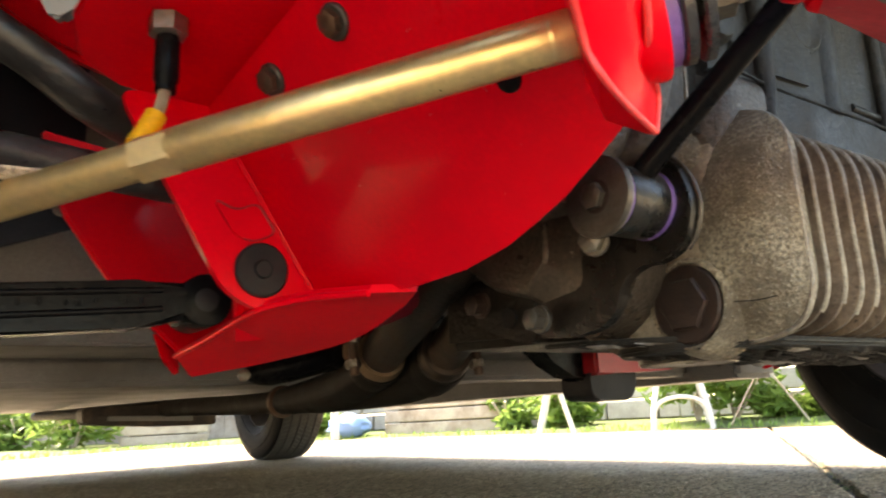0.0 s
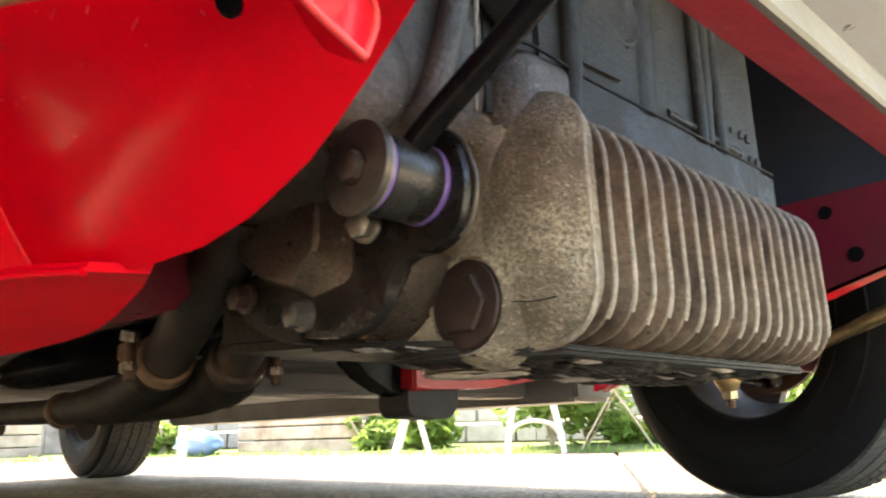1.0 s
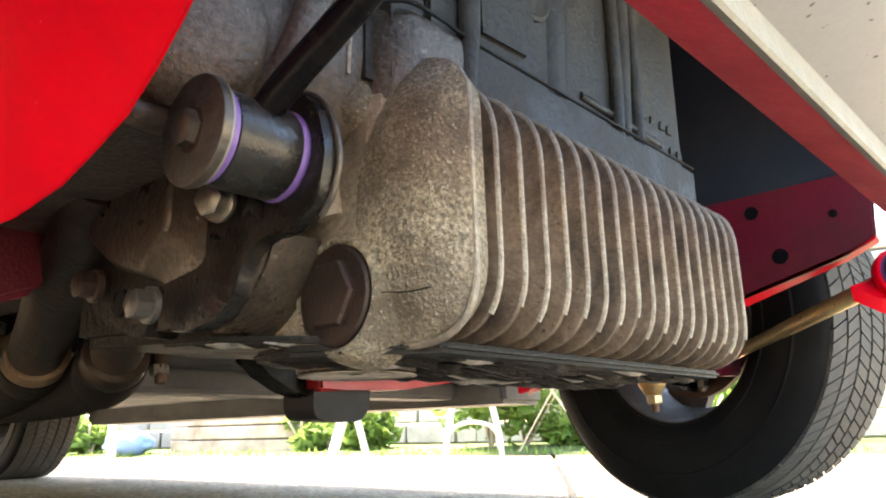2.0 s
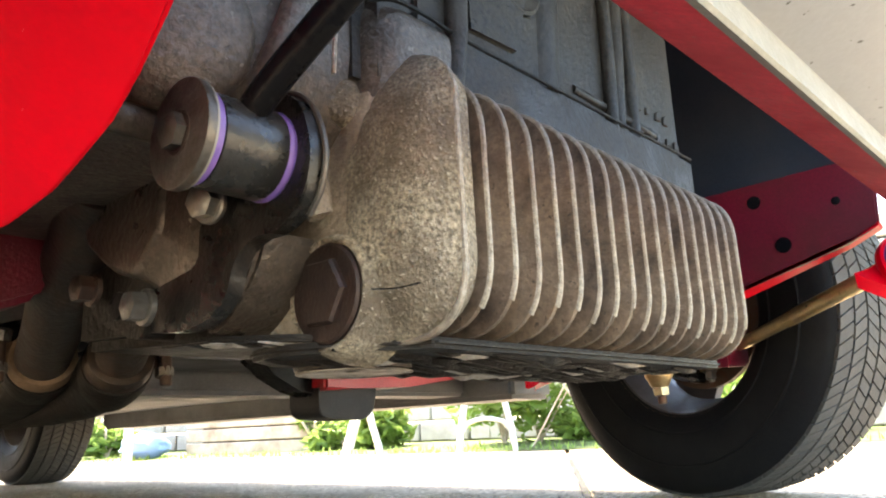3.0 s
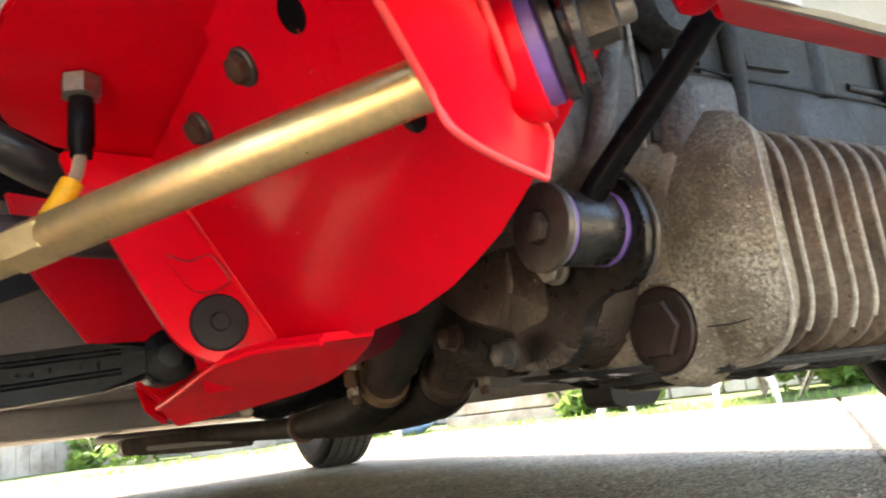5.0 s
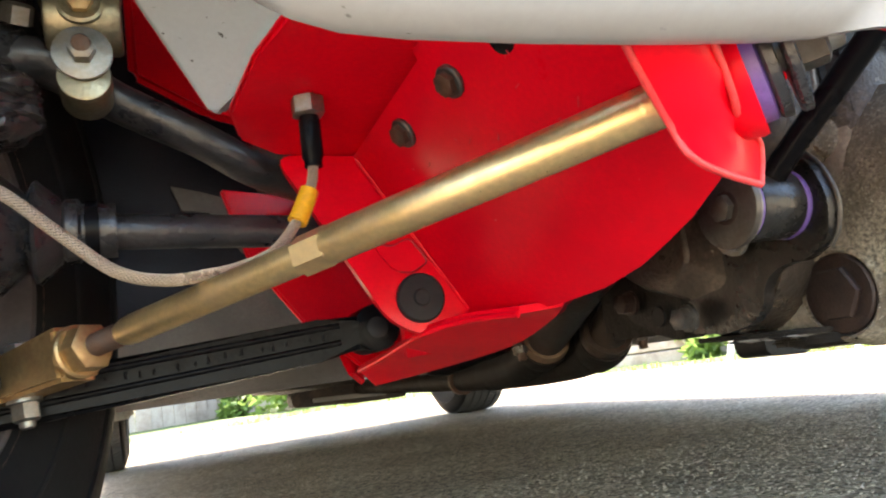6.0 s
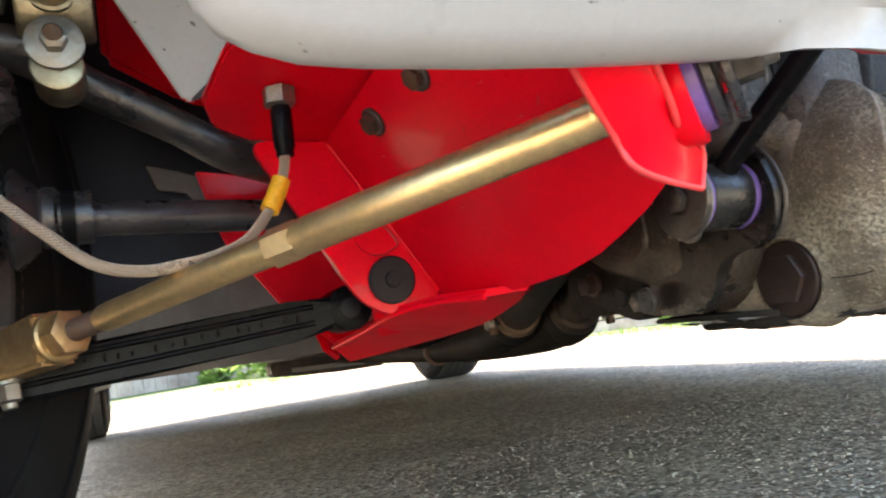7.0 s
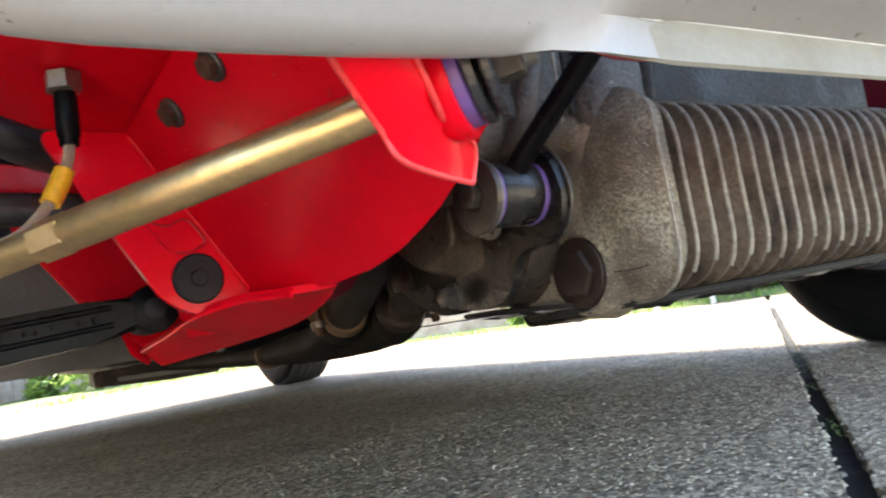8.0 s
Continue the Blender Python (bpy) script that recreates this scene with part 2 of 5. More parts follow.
def part(name, bm, material, parent=None, label="", sharp=38.0, smooth=True):
    """Link a bmesh, whose coordinates are the world's, as one mesh object under parent."""
    base = BASE[parent.name] if parent else Vector((0, 0, 0))
    bmesh.ops.recalc_face_normals(bm, faces=bm.faces[:])
    if base.length > 0:
        bmesh.ops.translate(bm, vec=-base, verts=bm.verts[:])
    for f in bm.faces:
        f.smooth = smooth
    lim = radians(sharp)
    for e in bm.edges:
        if len(e.link_faces) == 2 and e.calc_face_angle(0.0) > lim:
            e.smooth = False
    me = bpy.data.meshes.new(name)
    bm.to_mesh(me)
    bm.free()
    me.materials.append(material)
    ob = new(name, me)
    if parent:
        ob.parent = parent
        BASE[ob.name] = base
    if label:
        ob["label"] = label
    return ob


def basis(axis, up=(0, 0, 1)):
    w = Vector(axis).normalized()
    u = Vector(up)
    if abs(w.dot(u)) > 0.95:
        u = Vector((1, 0, 0))
    a = u.cross(w).normalized()
    return a, w.cross(a), w


def lathe(at, axis, profile, seg=32, bm=None, closed=True):
    """Turn (distance along the axis, radius) pairs round the axis."""
    bm = bm or bmesh.new()
    a, b, w = basis(axis)
    o = Vector(at)
    rings = []
    for d, r in profile:
        rings.append([bm.verts.new(o + w * d + (a * math.cos(2 * math.pi * i / seg) + b * math.sin(2 * math.pi * i / seg)) * max(r, 1e-5)) for i in range(seg)])
    for p, q in zip(rings, rings[1:]):
        for i in range(seg):
            bm.faces.new((p[i], p[(i + 1) % seg], q[(i + 1) % seg], q[i]))
    if closed:
        bm.faces.new(rings[0])
        bm.faces.new(rings[-1])
    return bm


def cyl(p, q, r, seg=28, bev=0.0015, r2=None, bm=None):
    p, q = Vector(p), Vector(q)
    n = (q - p).length
    r2 = r if r2 is None else r2
    return lathe(p, q - p, [(0, r - bev), (bev * 0.3, r - bev * 0.3), (bev, r), (n - bev, r2), (n - bev * 0.3, r2 - bev * 0.3), (n, r2 - bev)], seg, bm)


def hexa(p, axis, width, height, bm=None, chamfer=0.0012):
    """A hexagon head, width across the flats."""
    r = width / math.sqrt(3)
    return lathe(p, axis, [(0, r), (height - chamfer, r), (height, r - chamfer * 1.6)], 6, bm)


def spline(points, n=8):
    pts = [Vector(p) for p in points]
    pts = [pts[0] * 2 - pts[1], *pts, pts[-1] * 2 - pts[-2]]
    out = []
    for i in range(1, len(pts) - 2):
        p0, p1, p2, p3 = pts[i - 1:i + 3]
        for k in range(n):
            t = k / n
            out.append(0.5 * (2 * p1 + (p2 - p0) * t + (2 * p0 - 5 * p1 + 4 * p2 - p3) * t * t + (3 * p1 - p0 - 3 * p2 + p3) * t ** 3))
    return out + [pts[-2]]


def tube(points, r, seg=16, n=8, bm=None, radii=None, sx=1.0):
    """A round bar along a smooth line; radii gives one radius for each of the points."""
    bm = bm or bmesh.new()
    line = spline(points, n) if n > 1 else [Vector(p) for p in points]
    rings, side = [], None
    for i, p in enumerate(line):
        w = (line[min(i + 1, len(line) - 1)] - line[max(i - 1, 0)]).normalized()
        if side is None:
            side = basis(w)[0]
        side = (side - w * side.dot(w)).normalized()
        up = w.cross(side)
        rr = r
        if radii:
            k = i / max(1, n)
            j = min(int(k), len(radii) - 2)
            rr = radii[j] + (radii[j + 1] - radii[j]) * (k - j)
        rings.append([bm.verts.new(p + (side * math.cos(2 * math.pi * s / seg) * sx + up * math.sin(2 * math.pi * s / seg)) * rr) for s in range(seg)])
    for p, q in zip(rings, rings[1:]):
        for s in range(seg):
            bm.faces.new((p[s], p[(s + 1) % seg], q[(s + 1) % seg], q[s]))
    bm.faces.new(rings[0])
    bm.faces.new(rings[-1])
    return bm


def slab(outline, push, bev=0.0015, bm=None, seg=2):
    """A flat outline of points, pushed along a vector and bevelled."""
    bm = bm or bmesh.new()
    push = Vector(push)
    lo = [bm.verts.new(Vector(p)) for p in outline]
    hi = [bm.verts.new(Vector(p) + push) for p in outline]
    n = len(lo)
    fs = [bm.faces.new(lo), bm.faces.new(list(reversed(hi)))]
    for i in range(n):
        fs.append(bm.faces.new((lo[i], hi[i], hi[(i + 1) % n], lo[(i + 1) % n])))
    if bev:
        es = {e for f in fs for e in f.edges}
        bmesh.ops.bevel(bm, geom=list(es), offset=bev, segments=seg, affect="EDGES", clamp_overlap=True)
    return bm


def box(lo, hi, bev=0.003, bm=None, seg=2):
    (x0, y0, z0), (x1, y1, z1) = lo, hi
    return slab([(x0, y0, z0), (x1, y0, z0), (x1, y1, z0), (x0, y1, z0)], (0, 0, z1 - z0), bev, bm, seg)


def rounded(points, r, n=4):
    """Round the corners of a closed 2D outline."""
    out = []
    m = len(points)
    for i in range(m):
        a, b, c = (Vector(points[(i + k) % m]) for k in (-1, 0, 1))
        u, v = (a - b), (c - b)
        d = min(r, u.length * 0.45, v.length * 0.45)
        p, q = b + u.normalized() * d, b + v.normalized() * d
        for k in range(n + 1):
            t = k / n
            out.append((p * (1 - t) ** 2 + b * 2 * t * (1 - t) + q * t * t))
    return out


def yz(x, outline):
    return [(x, p[0], p[1]) for p in outline]


def mirrored(bm, cx):
    for v in bm.verts:
        v.co.x = 2 * cx - v.co.x
    return bm


CX = 0.055      # the car's middle plane

# ---- ground ----
J0, J1 = Vector((-0.009, 0.233, 0)), Vector((0.85, 0.811, 0))
jd = (J1 - J0).normalized()
jn = Vector((-jd.y, jd.x, 0))
bm = bmesh.new()
rows = []
for off, z in ((-300, 0), (-30, 0), (-3, 0), (-0.011, 0), (-0.009, -0.014), (0.009, -0.014), (0.011, 0), (3, 0), (30, 0), (300, 0)):
    rows.append([bm.verts.new(J0 + jn * off + jd * s + Vector((0, 0, z))) for s in (-300, -30, -4, -1, 0, 1, 4, 30, 300)])
for p, q in zip(rows, rows[1:]):
    for i in range(len(p) - 1):
        bm.faces.new((p[i], p[i + 1], q[i + 1], q[i]))
tagged(part("ground", bm, ASPHALT, smooth=False), "worn grey asphalt driveway with coarse light aggregate", "driveway", kind="structure")
rng = random.Random(4)
bm = bmesh.new()
lo, hi = [], []
for i in range(500):
    s = -2.2 + i * 0.009
    w0, w1 = 0.0093 + rng.uniform(-0.001, 0.001), 0.0093 + rng.uniform(-0.001, 0.001)
    lo.append(bm.verts.new(J0 + jd * s - jn * w0 + Vector((0, 0, -0.0105 + rng.uniform(-0.003, 0.002)))))
    hi.append(bm.verts.new(J0 + jd * s + jn * w1 + Vector((0, 0, -0.0105 + rng.uniform(-0.003, 0.002)))))
for i in range(499):
    bm.faces.new((lo[i], lo[i + 1], hi[i + 1], hi[i]))
tagged(part("joint_filler", bm, TAR), "black tar filling the joint in the driveway", "tar joint", kind="structure")


def pebbles(name, label, material, spots):
    """Half-buried stones, each a low dome of eight faces with a skirt, from (x, y, z, radius) spots."""
    vs, fs = [], []
    for x, y, z, r in spots:
        b = len(vs)
        a0 = rng.uniform(0, 6.28)
        kx, ky = rng.uniform(0.75, 1.25), rng.uniform(0.6, 1.0)
        for k in range(6):
            a = a0 + k * 1.047 + rng.uniform(-0.25, 0.25)
            vs.append((x + r * kx * math.cos(a), y + r * ky * math.sin(a), z - r * 0.4))
        for k in range(3):
            a = a0 + k * 2.094 + rng.uniform(-0.4, 0.4)
            vs.append((x + 0.55 * r * kx * math.cos(a), y + 0.55 * r * ky * math.sin(a), z + r * rng.uniform(0.08, 0.26)))
        fs += [(b + 6, b + 7, b + 8)]
        for k in range(3):
            t0, t1 = b + 6 + k, b + 6 + (k + 1) % 3
            l0, l1, l2 = b + 2 * k, b + 2 * k + 1, b + (2 * k + 2) % 6
            fs += [(l0, l1, t0), (l1, t1, t0), (l1, l2, t1)]
    me = bpy.data.meshes.new(name)
    me.from_pydata(vs, [], fs)
    me.materials.append(material)
    return tagged(new(name, me), label, "gravel", kind="stuff")


def pebble_mat():
    m = mat("aggregate_stone", (0.30, 0.27, 0.23), 0.75, 0.0, bump=0.2, bump_scale=900)
    nt = m.node_tree
    geo = nt.nodes.new("ShaderNodeNewGeometry")
    cr = nt.nodes.new("ShaderNodeValToRGB")
    els = cr.color_ramp.elements
    els[0].position, els[0].color = 0.0, (0.10, 0.078, 0.055, 1)
    els[1].position, els[1].color = 1.0, (0.62, 0.51, 0.38, 1)
    for p, c in ((0.3, (0.20, 0.165, 0.12, 1)), (0.6, (0.38, 0.305, 0.215, 1)), (0.8, (0.52, 0.42, 0.30, 1)), (0.88, (0.36, 0.25, 0.15, 1))):
        els.new(p).color = c
    nt.links.new(geo.outputs["Random Per Island"], cr.inputs[0])
    nt.links.new(cr.outputs[0], nt.nodes["Principled BSDF"].inputs["Base Color"])
    return m


PEBBLE = pebble_mat()
spots = []
while len(spots) < 22000:
    x, y = rng.uniform(-0.75, 0.65), rng.uniform(-0.02, 0.95)
    w = Vector((x, y, 0)) - J0
    if abs(w.dot(jn)) > 0.0135 and rng.random() < 1.25 - y:
        spots.append((x, y, 0.0004, rng.uniform(0.0015, 0.0034)))
pebbles("aggregate", "exposed light and dark aggregate stones in the driveway", PEBBLE, spots)
spots = []
for k in range(620):
    s = rng.uniform(-0.35, 1.6)
    sd = rng.choice((-1, 1)) * rng.uniform(0.0085, 0.0135)
    q = J0 + jd * s + jn * sd
    spots.append((q.x, q.y, -0.0005, rng.uniform(0.002, 0.0042)))
pebbles("broken_edge", "crumbled stones along the broken joint edge", PEBBLE, spots)
spots = []
for c in (0.20, 0.235, 0.46, 0.60, 0.66, 0.74, 0.80, 0.9):
    for k in range(20):
        q = J0 + jd * (c + rng.gauss(0, 0.012)) + jn * rng.gauss(-0.003, 0.006)
        spots.append((q.x, q.y, -0.003, rng.uniform(0.0010, 0.0024)))
mo = pebbles("moss", "tufts of green moss in the driveway joint", MOSS, spots)
mo["category"] = "moss"


# ---- gearbox and sump ----
def sump_outline(inset=0.0):
    """The fins' outline in (y, z), drawn in by inset."""
    g = inset
    return rounded([(0.40, 0.264 - g), (0.2355 + g, 0.262 - g), (0.2345 + g, 0.143 + g), (0.40, 0.1405 + g)], 0.034 - 0.5 * g, 9)


def loft(rings, bm=None, caps=True):
    bm = bm or bmesh.new()
    vr = [[bm.verts.new(p) for p in r] for r in rings]
    for p, q in zip(vr, vr[1:]):
        for i in range(len(p)):
            bm.faces.new((p[i], p[(i + 1) % len(p)], q[(i + 1) % len(p)], q[i]))
    if caps:
        bm.faces.new(vr[0])
        bm.faces.new(vr[-1])
    return bm


sump = thing("gearbox_sump", (0.02, 0.30, 0.14), "weathered finned aluminium gearbox and sump casing under the engine", "gearbox")
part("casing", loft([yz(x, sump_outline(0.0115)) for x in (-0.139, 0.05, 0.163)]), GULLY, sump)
# domed end face, which rolls round into the first fin
end = rounded([(0.318, 0.262), (0.268, 0.274), (0.2365, 0.259), (0.2345, 0.143), (0.318, 0.141)], 0.034, 9)
rings = []
for x, k in ((-0.128, 0.95), (-0.1345, 0.985), (-0.1372, 1.0), (-0.1392, 0.994), (-0.1402, 0.972), (-0.1418, 0.945), (-0.1452, 0.88), (-0.1490, 0.79), (-0.1522, 0.67), (-0.1546, 0.52), (-0.1560, 0.34), (-0.1566, 0.12)):
    rings.append([(x, 0.272 + (p[0] - 0.272) * k, 0.203 + (p[1] - 0.203) * k) for p in end])
cover = part("end_cover", loft(rings), CAST, sump, "pitted bulging end face of the sump", sharp=60)
rim = rounded([(0.272, 0.2735), (0.2365, 0.259), (0.2345, 0.143), (0.300, 0.1405)], 0.034, 9)[5:-5]
part("worn_edge", tube([(-0.1378, p[0] + 0.0005, p[1]) for p in rim], 0.0016, 8, 2), CREST, cover, "worn bright edge of the end face")
PITCH = 0.0175
FIN_CUT = ((-0.0050, 0.0120), (-0.0030, 0.0090), (-0.0019, 0.0040), (-0.0014, 0.0012), (0.0014, 0.0012), (0.0019, 0.0040), (0.0030, 0.0090), (0.0050, 0.0120))
CREST_CUT = ((-0.00145, 0.0022), (-0.0013, 0.0008), (-0.0006, 0.0), (0.0006, 0.0), (0.0013, 0.0008), (0.00145, 0.0022))
rf = random.Random(31)
for i in range(1, 18):
    x = -0.1385 + PITCH * i
    w = rf.uniform(0.9, 1.12)
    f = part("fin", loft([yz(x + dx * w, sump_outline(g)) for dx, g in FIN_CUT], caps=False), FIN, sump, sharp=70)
    worn = rf.uniform(0.150, 0.158)          # the bare edge ends at a random height above the foot of the fin
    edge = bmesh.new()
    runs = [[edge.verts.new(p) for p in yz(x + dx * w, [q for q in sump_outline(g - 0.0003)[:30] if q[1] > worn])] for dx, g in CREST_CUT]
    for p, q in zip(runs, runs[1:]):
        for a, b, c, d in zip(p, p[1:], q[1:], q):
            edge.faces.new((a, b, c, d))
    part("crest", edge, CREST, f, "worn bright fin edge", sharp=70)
# lower casing that runs back under the gears
part("bottom_plate", slab([(-0.170, 0.318, 0.1388), (-0.158, 0.294, 0.1388), (-0.13, 0.260, 0.1388), (0.160, 0.257, 0.1388), (0.160, 0.40, 0.1388), (-0.05, 0.375, 0.1388), (-0.141, 0.362, 0.1388), (-0.165, 0.345, 0.1388)], (0, 0, 0.005), 0.002), GRIME, sump, "scraped oily underside of the sump")
part("gear_case", slab([(-0.150, 0.36, 0.154), (0.145, 0.36, 0.154), (0.145, 0.50, 0.158), (-0.18, 0.50, 0.158)], (0, 0, 0.05), 0.006), GRIME, sump)
cp = part("cover_plate", lathe((-0.105, 0.340, 0.1393), (0, 0, -1), [(0, 0.031), (0.003, 0.0305), (0.004, 0.028), (0.0042, 0.02)], 40), OILY, sump, "round inspection plate with a bright scraped rim")
part("scraped_rim", lathe((-0.105, 0.340, 0.1358), (0, 0, -1), [(0, 0.0275), (0.0006, 0.030), (0.0010, 0.0300), (0.0014, 0.0278), (0.0008, 0.0272)], 40), SCRAPE, cp)
rl = random.Random(19)
for k in range(14):
    f = rl.random()
    q = Vector((-0.1885 + 0.030 * f, 0.352 - 0.046 * f, 0.1458 - 0.0012 * f))
    w = Vector((rl.uniform(0.010, 0.024), rl.uniform(-0.012, -0.004), -0.0004))
    part("torn_strip", tube([q - w * 0.5, q + Vector((0, 0, -0.0006)), q + w * 0.5], 0.0012, 6, 3, radii=[0.0003, rl.uniform(0.0008, 0.0018), 0.0003]), SCRAPE if k % 3 else GRIME, sump)
rs = random.Random(8)
for k in range(130):
    x0, y0 = rs.uniform(-0.165, 0.11), rs.uniform(0.266, 0.362)
    if x0 < -0.12:
        y0 = min(max(y0, 0.292), 0.335)
    L, wd = rs.uniform(0.015, 0.08), rs.uniform(0.0014, 0.0046)
    ya = y0 + L * rs.uniform(-0.05, 0.16)
    zz = 0.1390 + rs.uniform(-0.001, 0.001)
    part("scrape_ridge", tube([(x0, y0, zz), (x0 + L * 0.4, (y0 + ya) / 2 - wd, zz - 0.0006), (x0 + L, ya, zz)], wd, 6, 4, radii=[wd * 0.3, wd, wd * 0.2]), SCRAPE if k % 9 == 0 else GRIME, sump)
def cast_shell(outline, cy, cz, ry, rz, x0):
    """A cast wall whose outer face rolls over into its edges."""
    rings_ = []
    for x, g in ((-0.112, 0.0), (-0.1405, 0.0), (-0.1455, 0.0012), (-0.1500, 0.0042), (-0.1535, 0.0090), (-0.1555, 0.0150), (-0.1563, 0.0230)):
        rings_.append([(x + x0, cy + (p[0] - cy) * (1 - g / ry), cz + (p[1] - cz) * (1 - g / rz)) for p in outline])
    return loft(rings_)


bell = rounded([(0.2635, 0.262), (0.266, 0.20), (0.270, 0.165), (0.280, 0.1425), (0.352, 0.1425), (0.392, 0.156), (0.400, 0.266), (0.30, 0.268)], 0.010, 6)
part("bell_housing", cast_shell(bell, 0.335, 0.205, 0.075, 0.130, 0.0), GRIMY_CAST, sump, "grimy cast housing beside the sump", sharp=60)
# upper casing and flange get darker colours to offset light through the grille
crown = rounded([(0.2590, 0.2945), (0.2620, 0.240), (0.400, 0.240), (0.400, 0.300), (0.30, 0.303)], 0.014, 6)
part("upper_casing", cast_shell(crown, 0.335, 0.270, 0.075, 0.10, 0.0006), FLANGE, sump, "upper edge of the casing, coloured darker to stand in for shade", sharp=60)
part("upper_flange", slab([(-0.138, 0.2615, 0.2925), (0.165, 0.2615, 0.2935), (0.165, 0.2615, 0.250), (-0.138, 0.2615, 0.250)], (0, 0.06, 0), 0.003), BLOCK, sump, "dark upper flange of the gearbox casing")
part("flange_seam", tube([(-0.160, 0.2660, 0.2905), (-0.148, 0.2598, 0.2930), (-0.125, 0.2598, 0.2935), (-0.10, 0.2608, 0.2925), (0.0, 0.2608, 0.2926), (0.160, 0.2608, 0.2935)], 0.0011, 8), GRIME, sump)
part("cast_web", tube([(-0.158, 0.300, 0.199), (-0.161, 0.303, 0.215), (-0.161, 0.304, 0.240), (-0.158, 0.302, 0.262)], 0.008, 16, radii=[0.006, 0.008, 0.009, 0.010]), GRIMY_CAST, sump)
rib = [(0.3060, 0.190), (0.3085, 0.1815), (0.3130, 0.1730), (0.3210, 0.165), (0.333, 0.1555), (0.345, 0.1500), (0.352, 0.1530), (0.336, 0.1640), (0.326, 0.1740), (0.320, 0.184), (0.319, 0.194)]
part("flange_rib", slab(yz(-0.1850, rib), (0.032, 0, 0), 0.0022), OILY, sump, "dark curved rib with rusty patches")
part("rust_patch", tube([(-0.1895, 0.3085, 0.186), (-0.1898, 0.311, 0.178), (-0.1895, 0.315, 0.172)], 0.0016, 8, radii=[0.0006, 0.0016, 0.0006]), RUST, sump)
part("flange_lip", slab([(-0.190, 0.380, 0.1475), (-0.184, 0.338, 0.1460), (-0.166, 0.306, 0.1445), (-0.150, 0.300, 0.1440), (-0.150, 0.40, 0.1475)], (0, 0, 0.003), 0.001), GRIME, sump)
part("lug", lathe((-0.155, 0.290, 0.250), (-0.9, -0.4, 0.1), [(0, 0.013), (0.008, 0.011), (0.012, 0.008), (0.014, 0.004)], 24), CAST, sump)
part("cast_seam", tube([(-0.1605, 0.266, 0.161), (-0.1560, 0.256, 0.1605), (-0.1525, 0.247, 0.1615), (-0.1545, 0.250, 0.161)], 0.00035, 6), GRIME, sump)
DRAIN = Vector((-0.160, 0.2965, 0.1640))
boss = part("drain_boss", lathe(DRAIN + Vector((0.025, 0, 0)), (-1, 0, 0), [(0, 0.031), (0.012, 0.029), (0.0205, 0.0265), (0.0235, 0.0255), (0.0245, 0.0244), (0.0240, 0.0232), (0.0205, 0.0224), (0.0200, 0.0100)], 44), CAST, sump)
plug = part("drain_plug", lathe(DRAIN + Vector((0.0045, 0, 0)), (-1, 0, 0), [(0, 0.0158), (0.0068, 0.0158), (0.0082, 0.0146), (0.0085, 0.0100), (0.0085, 0.002)], 6), PLUG, boss, "rusty brown hexagon drain plug", sharp=25)
part("plug_collar", lathe(DRAIN + Vector((0.0045, 0, 0)), (-1, 0, 0), [(0, 0.0220), (0.0035, 0.0220), (0.0045, 0.0208), (0.0045, 0.012)], 40), PLUG, boss)

# differential end housing, a dark rounded cup
housing = thing("differential_housing", (-0.20, 0.39, 0.18), "dark oily cast differential housing beside the gearbox", "housing")
face = rounded([(0.445, 0.262), (0.443, 0.228), (0.434, 0.206), (0.408, 0.189), (0.3765, 0.1785), (0.356, 0.1985), (0.357, 0.262)], 0.005, 3)
back = rounded([(0.447, 0.262), (0.445, 0.226), (0.436, 0.203), (0.410, 0.185), (0.372, 0.1735), (0.335, 0.1780), (0.333, 0.262)], 0.005, 3)
bm = loft([yz(-0.2050, [Vector((0.405, 0.225)) + (p - Vector((0.405, 0.225))) * 0.93 for p in face]), yz(-0.2040, [Vector((0.405, 0.225)) + (p - Vector((0.405, 0.225))) * 0.985 for p in face]), yz(-0.2025, face), yz(-0.1960, back), yz(-0.165, back)])
part("cup", bm, OILY, housing, sharp=45)
part("flange", slab(yz(-0.1995, rounded([(0.376, 0.186), (0.376, 0.151), (0.388, 0.152), (0.405, 0.157), (0.435, 0.170), (0.438, 0.186), (0.408, 0.196)], 0.010, 4)), (0.016, 0, 0), 0.002), GRIME, housing)
for y, z, m in ((0.3655, 0.1635, WASHER), (0.421, 0.180, PLUG)):
    b = part("bolt", hexa((-0.2065, y, z), (-1, 0, 0), 0.0120, 0.008), m, housing)
    part("washer", lathe((-0.2035, y, z), (-1, 0, 0), [(0, 0.0084), (0.0024, 0.0084), (0.0030, 0.0076)], 24), m, b)
part("bolt_hole", lathe((-0.2040, 0.394, 0.168), (-1, 0, 0), [(0, 0.007), (0.001, 0.0065)], 20), BLACK, housing)
part("shift_rod", cyl((-0.262, 0.305, 0.222), (-0.215, 0.315, 0.226), 0.0065, 16), OILY, housing)

# ---- engine block ----
block = thing("engine_block", (0.0, 0.35, 0.26), "grimy grey cast engine block above the sump", "engine")
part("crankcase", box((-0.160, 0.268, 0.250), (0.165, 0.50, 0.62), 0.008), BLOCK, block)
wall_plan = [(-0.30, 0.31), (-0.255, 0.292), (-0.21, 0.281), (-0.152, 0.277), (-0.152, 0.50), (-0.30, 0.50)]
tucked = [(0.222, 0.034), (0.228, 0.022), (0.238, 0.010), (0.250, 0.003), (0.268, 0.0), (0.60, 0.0)]
